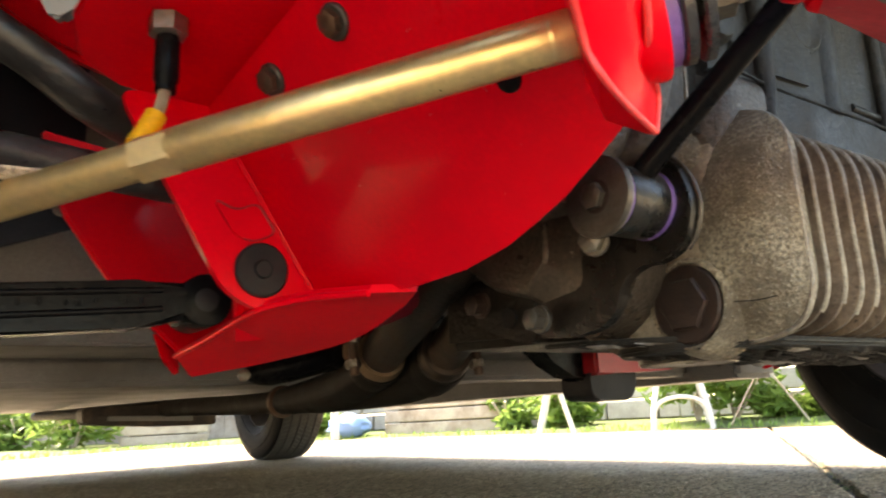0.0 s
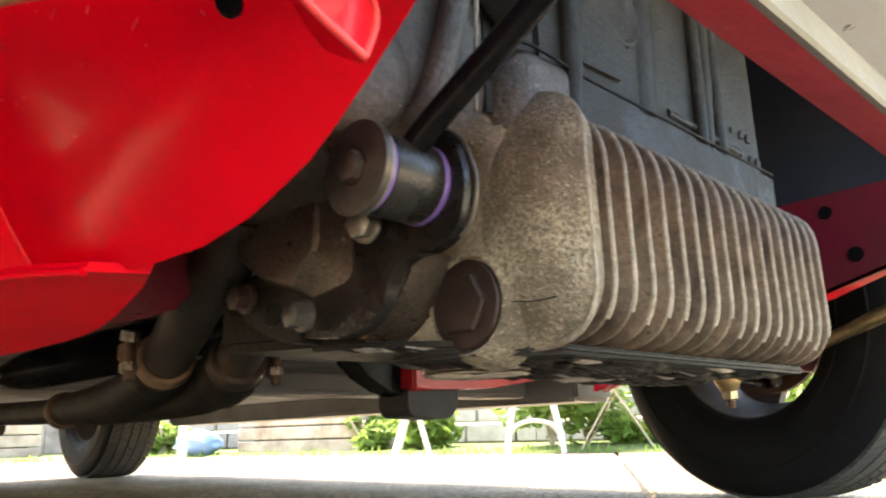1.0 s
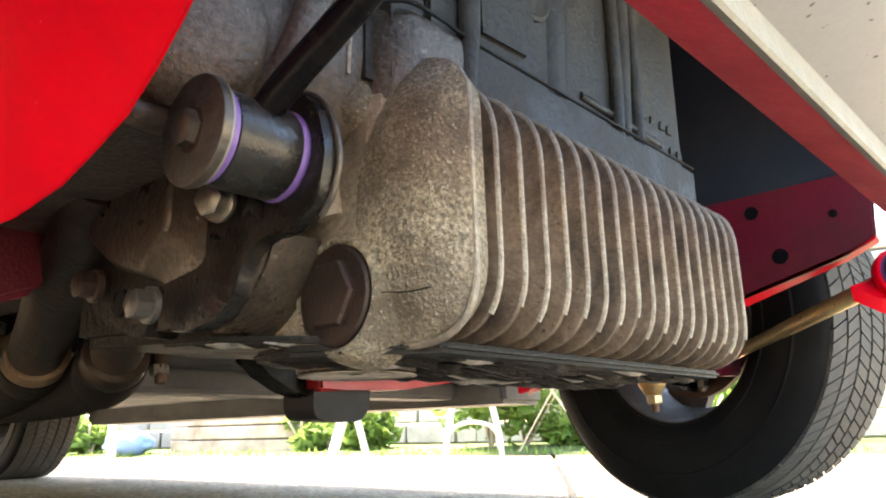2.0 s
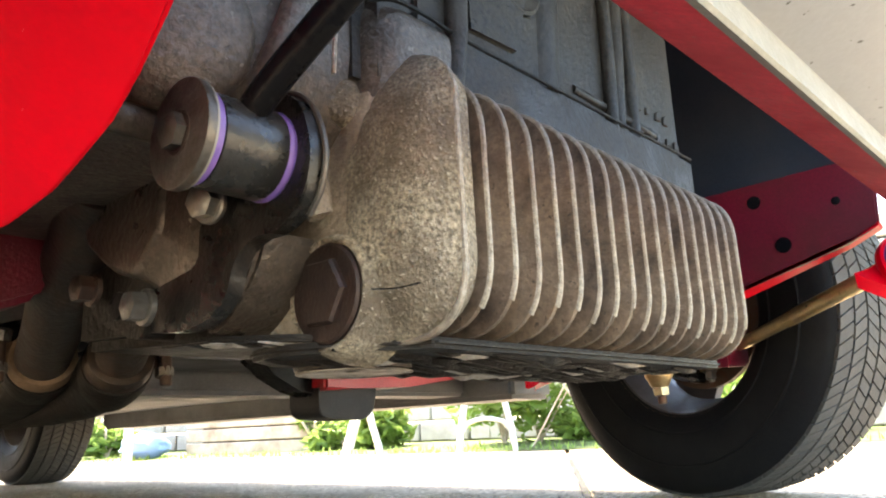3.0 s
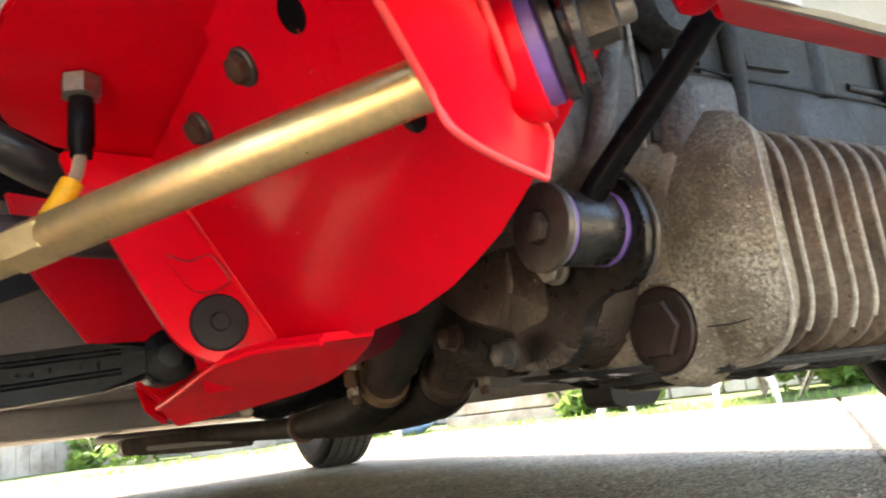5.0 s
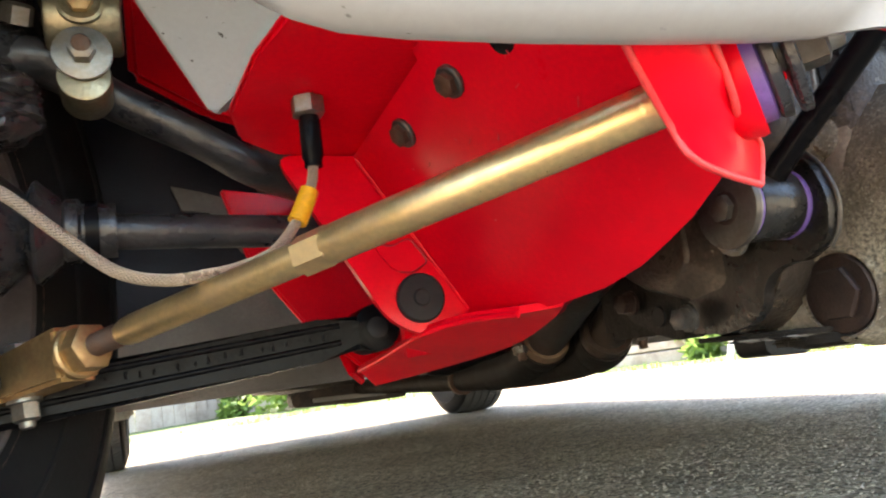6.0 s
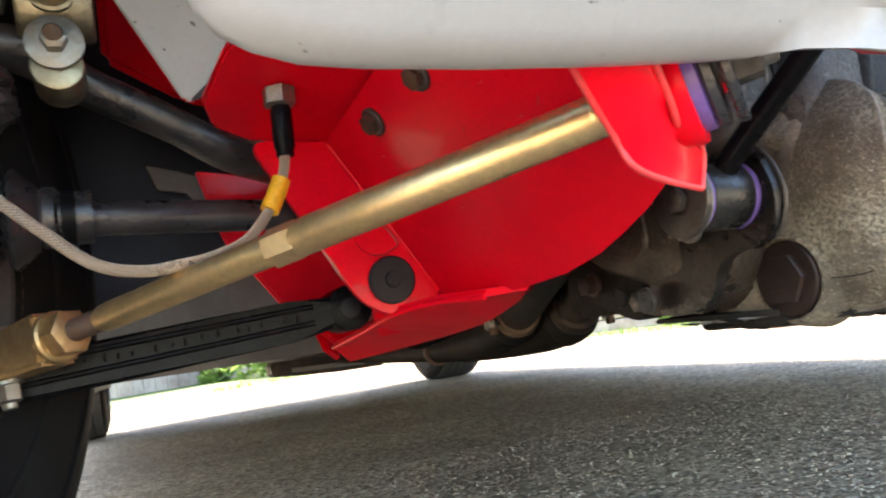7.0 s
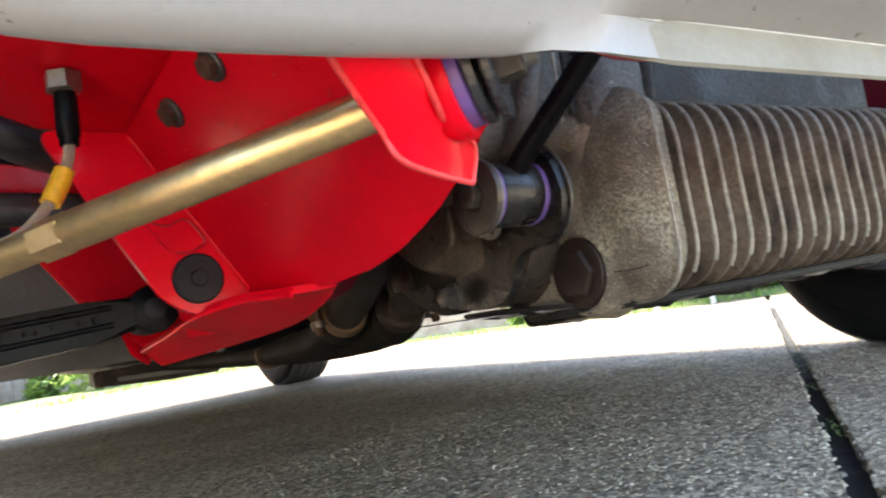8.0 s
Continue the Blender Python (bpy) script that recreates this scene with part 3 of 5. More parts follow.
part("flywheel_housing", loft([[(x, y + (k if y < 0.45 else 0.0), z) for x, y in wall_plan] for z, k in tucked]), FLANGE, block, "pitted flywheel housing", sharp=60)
part("housing_boss", lathe((-0.232, 0.300, 0.262), (-0.3, -1, -0.1), [(0, 0.034), (0.008, 0.032), (0.013, 0.027), (0.016, 0.018), (0.0165, 0.006)], 32), FLANGE, block, sharp=70)
part("housing_rim", tube([(-0.204, 0.302, 0.238), (-0.198, 0.281, 0.252), (-0.188, 0.270, 0.30), (-0.186, 0.268, 0.36), (-0.19, 0.27, 0.45)], 0.007, 12), FLANGE, block)
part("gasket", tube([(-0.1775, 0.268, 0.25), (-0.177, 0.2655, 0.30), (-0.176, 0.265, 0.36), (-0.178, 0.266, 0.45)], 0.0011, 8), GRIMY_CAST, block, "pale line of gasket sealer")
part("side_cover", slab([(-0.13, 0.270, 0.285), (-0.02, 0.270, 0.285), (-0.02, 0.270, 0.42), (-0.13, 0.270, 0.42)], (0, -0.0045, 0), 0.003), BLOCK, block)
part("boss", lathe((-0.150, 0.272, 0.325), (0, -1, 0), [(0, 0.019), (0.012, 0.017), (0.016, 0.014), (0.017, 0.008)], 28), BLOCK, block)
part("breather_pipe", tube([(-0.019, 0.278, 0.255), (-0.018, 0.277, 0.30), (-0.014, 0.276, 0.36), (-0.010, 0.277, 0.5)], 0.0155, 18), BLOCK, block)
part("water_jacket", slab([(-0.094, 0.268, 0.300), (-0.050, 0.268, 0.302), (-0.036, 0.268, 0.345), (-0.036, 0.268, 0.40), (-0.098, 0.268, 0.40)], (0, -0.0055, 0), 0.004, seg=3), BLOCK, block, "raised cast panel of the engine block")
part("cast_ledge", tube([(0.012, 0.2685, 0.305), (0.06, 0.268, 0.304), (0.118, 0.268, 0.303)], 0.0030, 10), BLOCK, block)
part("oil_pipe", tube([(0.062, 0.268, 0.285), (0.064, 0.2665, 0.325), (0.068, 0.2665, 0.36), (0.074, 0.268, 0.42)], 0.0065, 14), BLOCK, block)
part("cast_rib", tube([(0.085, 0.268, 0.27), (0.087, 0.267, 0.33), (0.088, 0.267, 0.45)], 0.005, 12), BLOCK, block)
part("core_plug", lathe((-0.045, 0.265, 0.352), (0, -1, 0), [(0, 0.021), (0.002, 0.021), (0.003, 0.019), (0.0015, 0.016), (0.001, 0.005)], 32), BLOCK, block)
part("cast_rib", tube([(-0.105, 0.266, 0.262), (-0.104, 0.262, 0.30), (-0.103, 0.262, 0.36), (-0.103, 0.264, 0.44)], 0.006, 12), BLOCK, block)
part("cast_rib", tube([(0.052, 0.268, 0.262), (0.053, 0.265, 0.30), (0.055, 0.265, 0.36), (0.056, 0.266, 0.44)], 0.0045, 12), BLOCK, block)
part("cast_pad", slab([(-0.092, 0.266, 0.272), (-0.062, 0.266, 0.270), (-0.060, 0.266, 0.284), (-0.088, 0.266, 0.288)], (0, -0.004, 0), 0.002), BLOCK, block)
rb = random.Random(3)
for k in range(9):
    x, z = 0.095 + 0.013 * (k % 5) + rb.uniform(-0.002, 0.002), 0.300 + 0.016 * (k // 5)
    part("cast_mark", slab([(x, 0.2685, z), (x + rb.uniform(0.005, 0.009), 0.2685, z + rb.uniform(-0.001, 0.002)), (x + 0.006, 0.2685, z + rb.uniform(0.004, 0.009)), (x + 0.001, 0.2685, z + 0.006)], (0, -0.0022, 0), 0.0006, seg=1), BLOCK, block)

# ---- lower engine steady ----
steady = thing("engine_steady_bar", (-0.207, 0.283, 0.215), "black engine steady bar with purple bushes and a large washer", "steady bar")
EYE_AT = Vector((-0.2125, 0.285, 0.213))
part("sleeve", cyl(EYE_AT + Vector((-0.0145, 0, 0)), EYE_AT + Vector((0.0135, 0, 0)), 0.0182, 36), SLEEVE, steady)
for s0, s1 in ((-0.0195, -0.0145), (0.0125, 0.0165)):
    part("bush", cyl(EYE_AT + Vector((s0, 0, 0)), EYE_AT + Vector((s1, 0, 0)), 0.0185, 36), PURPLE, steady, "purple polyurethane bush")
part("washer", cyl(EYE_AT + Vector((-0.0195, 0, 0)), EYE_AT + Vector((-0.0235, 0, 0)), 0.0210, 40, 0.0008), WASHER, steady, "large dull steel washer")
part("shim", cyl(EYE_AT + Vector((-0.0185, 0, 0)), EYE_AT + Vector((-0.0197, 0, 0)), 0.0204, 40, 0.0003), CREAM, steady, "thin pale ring")
part("bolt_rust", lathe(EYE_AT + Vector((-0.0234, 0, 0)), (-1, 0, 0), [(0, 0.0088), (0.0004, 0.0084), (0.0005, 0.007)], 24), PLUG, steady, "ring of rust round the bolt")
part("bolt", hexa(EYE_AT + Vector((-0.0235, 0, 0)), (-1, 0, 0), 0.0122, 0.0052), WASHER, steady)
part("rod", tube([(-0.2125, 0.280, 0.219), (-0.2105, 0.266, 0.232), (-0.200, 0.232, 0.262), (-0.186, 0.186, 0.302), (-0.176, 0.16, 0.325)], 0.0064, 16), BLACK, steady)

bracket = thing("steady_bracket", (-0.19, 0.30, 0.19), "curved black steel bracket bolted to the gearbox", "bracket")
o = rounded([(0.31, 0.246), (0.284, 0.243), (0.265, 0.231), (0.258, 0.210), (0.263, 0.190), (0.280, 0.182), (0.299, 0.183), (0.310, 0.174), (0.313, 0.163), (0.325, 0.154), (0.347, 0.151),
             (0.395, 0.156), (0.412, 0.170), (0.392, 0.177), (0.352, 0.180), (0.339, 0.190), (0.336, 0.206), (0.330, 0.235)], 0.008, 4)
plate = part("plate", slab(yz(-0.1965, o), (0.0075, 0, 0), 0.0012), IRON, bracket)
part("worn_edge", tube(yz(-0.1900, [(0.290, 0.2440), (0.2745, 0.2385), (0.2635, 0.2270), (0.2580, 0.2100), (0.2610, 0.1955), (0.2680, 0.1868)]), 0.0013, 8), WASHER, plate, "edge worn to bare steel")
b = part("bolt", hexa((-0.2030, 0.3195, 0.2015), (-1, -0.25, -0.1), 0.0128, 0.0066), STEEL, bracket, "bright zinc bolt")
part("washer", lathe((-0.1960, 0.3212, 0.2017), (-1, -0.25, -0.1), [(0, 0.0062), (0.0045, 0.0062), (0.0050, 0.0086), (0.0068, 0.0086), (0.0074, 0.0079)], 28), STEEL, b)

# ---- front subframe ----
sub = thing("front_subframe", (CX, 0.40, 0.17), "glossy red front subframe with tie bar ears and side plates", "subframe")


def mpt(y, z):
    return (-0.125 - 0.126 * y - 0.607 * z, y, z)


ROD = Vector((0.644, -0.753, 0.136)).normalized()       # the right tie bar's way, from the wheel to the ear
ROD_IN = Vector((-0.334, 0.204, 0.2353))                 # where it enters the ear


def side(mir):
    fix = (lambda b: mirrored(b, CX)) if mir else (lambda b: b)
    if not mir:
        # sloping side plate with a rolled lower edge
        LOW = ((0.160, 0.266, 0.025), (0.180, 0.2555, 0.025), (0.200, 0.2450, 0.025), (0.220, 0.2355, 0.025), (0.240, 0.2262, 0.025), (0.260, 0.2170, 0.0245), (0.280, 0.2075, 0.0225), (0.300, 0.1995, 0.019),
               (0.320, 0.1925, 0.016), (0.350, 0.1860, 0.012), (0.385, 0.1830, 0.007), (0.416, 0.1822, 0.001), (0.445, 0.1845, 0.0), (0.476, 0.1890, 0.0))
        bm = bmesh.new()
        cols = []
        for y, z, off in LOW:
            zc = max(z + 0.006, 0.187 + max(0.0, 0.445 - y) * 0.30)        # the bend of the plate above its lower edge
            top = 0.40 if y < 0.34 else 0.304 + (0.476 - y) * 0.119
            col = []
            for zz, d in ((top, 0), (top * 0.6 + zc * 0.4, 0), (zc + 0.012, 0.0), (zc + 0.004, 0.0006), (zc - 0.3 * (zc - z), off * 0.16), (zc - 0.7 * (zc - z), off * 0.55), (z + 0.0015, off * 0.93), (z, off + 0.0004), (z + 0.0008, off + 0.0012), (z + 0.0022, off + 0.0014)):
                p = mpt(y, zz)
                col.append(bm.verts.new((p[0] + d, p[1], p[2])))
            cols.append(col)
        for p, q in zip(cols, cols[1:]):
            for i in range(len(p) - 1):
                bm.faces.new((p[i], p[i + 1], q[i + 1], q[i]))
        bmesh.ops.recalc_face_normals(bm, faces=bm.faces[:])
        inner = [[bm.verts.new((v.co.x + 0.0020, v.co.y, v.co.z + 0.0012)) for v in c] for c in cols]
        for p, q in zip(inner, inner[1:]):
            for i in range(len(p) - 1):
                bm.faces.new((q[i], q[i + 1], p[i + 1], p[i]))
        for c, d in ((cols[0], inner[0]), (cols[-1], inner[-1])):
            for i in range(len(c) - 1):
                bm.faces.new((c[i], c[i + 1], d[i + 1], d[i]))
        for i in (0, -1):
            for a, b, c, d in zip(cols, cols[1:], inner, inner[1:]):
                bm.faces.new((a[i], b[i], d[i], c[i]))
        p = p_plate = part("side_plate", bm, RED, sub, sharp=55)
        part("weld_seam", tube([mpt(0.4705, 0.302), mpt(0.4705, 0.25), mpt(0.4705, 0.193)], 0.0016, 8), RED, p)
        nm = Vector((-1, -0.126, -0.607)).normalized()
        rp = random.Random(21)
        for k in range(16):
            y, z = rp.uniform(0.27, 0.44), rp.uniform(0.245, 0.30)
            q = Vector(mpt(y, z)) + nm * 0.0002
            w = Vector((0, rp.uniform(-1, 1), rp.uniform(-0.6, 0.6))).normalized() * rp.uniform(0.001, 0.005)
            part("scratch", tube([q - w, q + nm * 0.0001, q + w], 0.00028, 5, 2), PALE_RED, p)
        for y, z, r in ((0.3618, 0.1895, 0.0018), (0.352, 0.1905, 0.0012), (0.372, 0.1890, 0.0022), (0.366, 0.1880, 0.0016), (0.392, 0.1885, 0.0012), (0.33, 0.20, 0.0009), (0.30, 0.213, 0.0012), (0.276, 0.228, 0.0010), (0.31, 0.25, 0.0007), (0.38, 0.235, 0.0008), (0.42, 0.26, 0.0007), (0.288, 0.262, 0.0009)):
            zc = 0.187 + max(0.0, 0.445 - y) * 0.30
            d = 0.0 if z > zc else 0.16 * 0.012 + (zc - z) * 0.42
            q = Vector(mpt(y, z)) + Vector((d, 0, 0)) + nm * 0.0003
            o = rounded([(r * 1.6, 0.0), (r * 0.4, r * 0.7), (-r * 1.3, r * 0.5), (-r * 1.8, -r * 0.3), (0.0, -r * 0.8)], r * 0.5, 2)
            part("paint_chip", slab([q + Vector((-0.126 * p[0] - 0.607 * p[1], p[0], p[1])) for p in o], nm * 0.00025, 0, seg=1), PALE_RED, p_plate)
        # roof of the step, which carries the brake hose
        o = [(-0.345, 0.480, 0.304), (-0.421, 0.476, 0.308), (-0.445, 0.462, 0.3145), (-0.455, 0.420, 0.316), (-0.448, 0.360, 0.322), (-0.435, 0.325, 0.330), (-0.34, 0.325, 0.326)]
        part("hose_plate", slab(o, (0, 0.002, 0.006), 0.002), RED, sub)
        # front plate below it with the rubber plug
        o = rounded([Vector((-0.423, 0.4725, 0.308)), Vector((-0.352, 0.4715, 0.304)), Vector((-0.296, 0.471, 0.191)), Vector((-0.333, 0.472, 0.177)), Vector((-0.358, 0.4725, 0.190))], 0.013, 5)
        part("front_plate", slab(o, (0, 0.006, 0), 0.002), RED, sub)
        part("gusset", slab([(-0.350, 0.476, 0.186), (-0.288, 0.476, 0.193), (-0.270, 0.505, 0.168), (-0.332, 0.530, 0.166)], (0.0, 0.003, 0.004), 0.0015), RED, sub)
        o = rounded([Vector((-0.366, 0.4698, 0.246)), Vector((-0.352, 0.4698, 0.240)), Vector((-0.338, 0.4698, 0.246)), Vector((-0.326, 0.4698, 0.228)), Vector((-0.340, 0.4698, 0.221)), Vector((-0.352, 0.4698, 0.224))], 0.005, 3)
        part("weld_patch", slab(o, (0, 0.003, 0), 0.0012), RED, sub)
        o2 = [Vector(q) - Vector((0, 0.0003, 0)) for q in o]
        part("weld_line", tube(o2[2:-3], 0.0007, 6, 2), DARK_RED, sub)
        pl = part("rubber_plug", lathe((-0.335, 0.4725, 0.204), (0, -1, 0), [(0, 0.017), (0.003, 0.017), (0.0045, 0.0155), (0.0045, 0.006), (0.006, 0.005)], 32), RUBBER, sub, "round black rubber plug")
        n = Vector((-1, -0.126, -0.607)).normalized()
        for y, z in ((0.337, 0.302), (0.402, 0.297)):
            q = Vector(mpt(y, z))
            bo = part("bolt", hexa(q, n, 0.0120, 0.0080), RUSTY, sub, "flanged rusty bolt")
            part("bolt_flange", lathe(q, n, [(0, 0.0094), (0.002, 0.0094), (0.003, 0.0084)], 24), WASHER, bo)
        for y, z, r in ((0.261, 0.2495, 0.0065), (0.288, 0.3026, 0.0085)):
            q = Vector(mpt(y, z))
            part("drain_hole", lathe(q - n * 0.001, n, [(0, r), (0.0014, r), (0.0016, r * 0.9)], 20), BLACK, sub, "dark hole in the plate")
        # rear plate that carries the lower arm
        o = [(-0.445, 0.600, 0.322), (-0.379, 0.600, 0.312), (-0.30, 0.600, 0.30), (-0.30, 0.600, 0.165), (-0.345, 0.600, 0.165), (-0.389, 0.600, 0.206), (-0.428, 0.600, 0.262)]
        part("rear_plate", slab(o, (0, 0.008, 0), 0.002), RED, sub)
        o = [(-0.506, 0.56, 0.398), (-0.452, 0.56, 0.366), (-0.36, 0.56, 0.34), (-0.36, 0.56, 0.60), (-0.506, 0.56, 0.60)]
        part("tower", slab(o, (0, 0.03, 0.012), 0.006, seg=3), RED, sub)
    else:
        o = [(0.42, 0.45, 0.19), (0.42, 0.331, 0.231), (0.42, 0.224, 0.262), (0.42, 0.195, 0.275), (0.42, 0.19, 0.345), (0.42, 0.40, 0.340), (0.42, 0.45, 0.335)]
        # far plate takes the darker red: its shade is in the colour
        p = part("side_plate", slab(o, (0.006, 0, 0), 0.002), SHADED_RED, sub)
        part("flange", slab([(0.42, 0.45, 0.19), (0.42, 0.331, 0.231), (0.42, 0.224, 0.262), (0.42, 0.195, 0.275), (0.435, 0.195, 0.273), (0.435, 0.224, 0.260), (0.435, 0.331, 0.229), (0.435, 0.45, 0.188)], (0, 0, 0.004), 0.001), RED, p)
        for y, z, r in ((0.305, 0.322, 0.007), (0.282, 0.272, 0.008), (0.228, 0.306, 0.004)):
            part("hole", lathe((0.4195, y, z), (-1, 0, 0), [(0, r), (0.0012, r), (0.0014, r * 0.8)], 18), BLACK, p)
    # bottom flange
    lip = [(-0.2989, 0.4035, 0.1806), (-0.318, 0.445, 0.1830), (-0.337, 0.478, 0.1790), (-0.344, 0.540, 0.1700), (-0.349, 0.600, 0.1635)]
    low = [(-0.272, 0.395, 0.1815), (-0.268, 0.420, 0.1750), (-0.264, 0.490, 0.1640), (-0.292, 0.560, 0.1560), (-0.333, 0.615, 0.1495)]
    bm = bmesh.new()
    sheet = [[bm.verts.new(Vector(p) + Vector(k)) for p in row] for row, k in ((spline(lip, 4), (0, 0, 0)), (spline(low, 4), (0, 0, 0)), (spline(low, 4), (0.002, 0, 0.005)), (spline(lip, 4), (0.002, 0, 0.005)))]
    for p, q in zip(sheet, sheet[1:] + sheet[:1]):
        for i in range(len(p) - 1):
            bm.faces.new((p[i], p[i + 1], q[i + 1], q[i]))
    bm.faces.new([r[0] for r in sheet])
    bm.faces.new([r[-1] for r in sheet])
    fl = part("bottom_flange", fix(bm), RED, sub)
    part("raised_lip", fix(tube(lip, 0.0022, 10, 6)), RED, fl)
    part("corner_tab", fix(slab([(-0.356, 0.610, 0.161), (-0.342, 0.632, 0.152), (-0.342, 0.632, 0.178), (-0.364, 0.61, 0.182)], (0.006, 0.002, 0), 0.0015)), RED, fl)
    # pressed lug for the tie bar: a folded face with rolled edges
    left = [(-0.400, 0.150, 0.290), (-0.385, 0.158, 0.256), (-0.374, 0.165, 0.239), (-0.3505, 0.1800, 0.2190), (-0.3450, 0.1795, 0.2085)]
    mids = [(-0.388, 0.144, 0.288), (-0.371, 0.153, 0.253), (-0.361, 0.158, 0.236), (-0.343, 0.171, 0.218), (-0.3280, 0.1850, 0.2040)]
    right = [(-0.366, 0.148, 0.270), (-0.3373, 0.166, 0.2298), (-0.3244, 0.177, 0.2203), (-0.3024, 0.192, 0.2165), (-0.3065, 0.1915, 0.2012)]
    bump = [(-0.356, 0.161, 0.272), (-0.3275, 0.178, 0.231), (-0.3145, 0.188, 0.2215), (-0.2985, 0.198, 0.2165), (-0.3015, 0.1975, 0.2030)]
    bm = bmesh.new()
    cols = [[bm.verts.new(p) for p in c] for c in (left, mids, right, bump)]
    bl = [bm.verts.new(Vector(p) + Vector((0.030, 0.028, 0.006))) for p in left]
    br = [bm.verts.new(Vector(p) + Vector((0.003, 0.022, 0.014))) for p in bump]
    allc = [bl, *cols, br]
    for p, q in zip(allc, allc[1:]):
        for i in range(4):
            bm.faces.new((p[i], p[i + 1], q[i + 1], q[i]))
    for i in range(4):
        bm.faces.new((bl[i], bl[i + 1], br[i + 1], br[i]))
    bm.faces.new([c[0] for c in allc])
    bm.faces.new([c[4] for c in allc])
    ear = part("ear", fix(bm), RED, sub, sharp=50)
    # folds drawn in pale red: gloss highlight and dust in one colour
    for line in (left + mids[4:] + right[4:], right):
        part("rolled_edge", fix(tube(line, 0.0013, 10, 6)), PALE_RED, ear, "pale dusty edge, its gloss highlight put into the colour")


side(False)
side(True)
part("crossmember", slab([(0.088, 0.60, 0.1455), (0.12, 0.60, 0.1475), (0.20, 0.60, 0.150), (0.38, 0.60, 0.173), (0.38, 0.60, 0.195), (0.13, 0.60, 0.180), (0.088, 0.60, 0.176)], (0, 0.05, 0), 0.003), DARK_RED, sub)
# inner crossmember and strut bracket: shade painted in with the darker red
part("crossmember", slab([(-0.275, 0.50, 0.168), (-0.229, 0.50, 0.1767), (-0.201, 0.50, 0.188), (-0.187, 0.50, 0.221), (-0.19, 0.50, 0.26), (-0.275, 0.50, 0.26)], (0, 0.07, 0), 0.004), SHADED_RED, sub)
rear_bar = part("rear_bar", tube([(-0.246, 0.742, 0.159), (-0.220, 0.740, 0.164), (-0.150, 0.740, 0.184), (-0.088, 0.740, 0.202), (-0.02, 0.742, 0.214)], 0.021, 20, radii=[0.004, 0.016, 0.021, 0.022, 0.022]), BLACK, sub, "black bar behind the exhaust pipes")
part("bar_bolt", hexa((-0.2495, 0.728, 0.158), (-0.3, -1, 0), 0.011, 0.008), STEEL, rear_bar, "bright bolt")
part("strut_bracket", slab([(0.595, 0.42, 0.168), (0.662, 0.42, 0.171), (0.668, 0.42, 0.203), (0.60, 0.42, 0.203)], (0, 0.02, 0), 0.003), SHADED_RED, sub)
part("mount_bracket", slab([(0.024, 0.62, 0.175), (0.092, 0.62, 0.175), (0.094, 0.62, 0.140), (0.074, 0.62, 0.146), (0.046, 0.62, 0.160)], (0, 0.03, 0), 0.003), BLACK, sub)


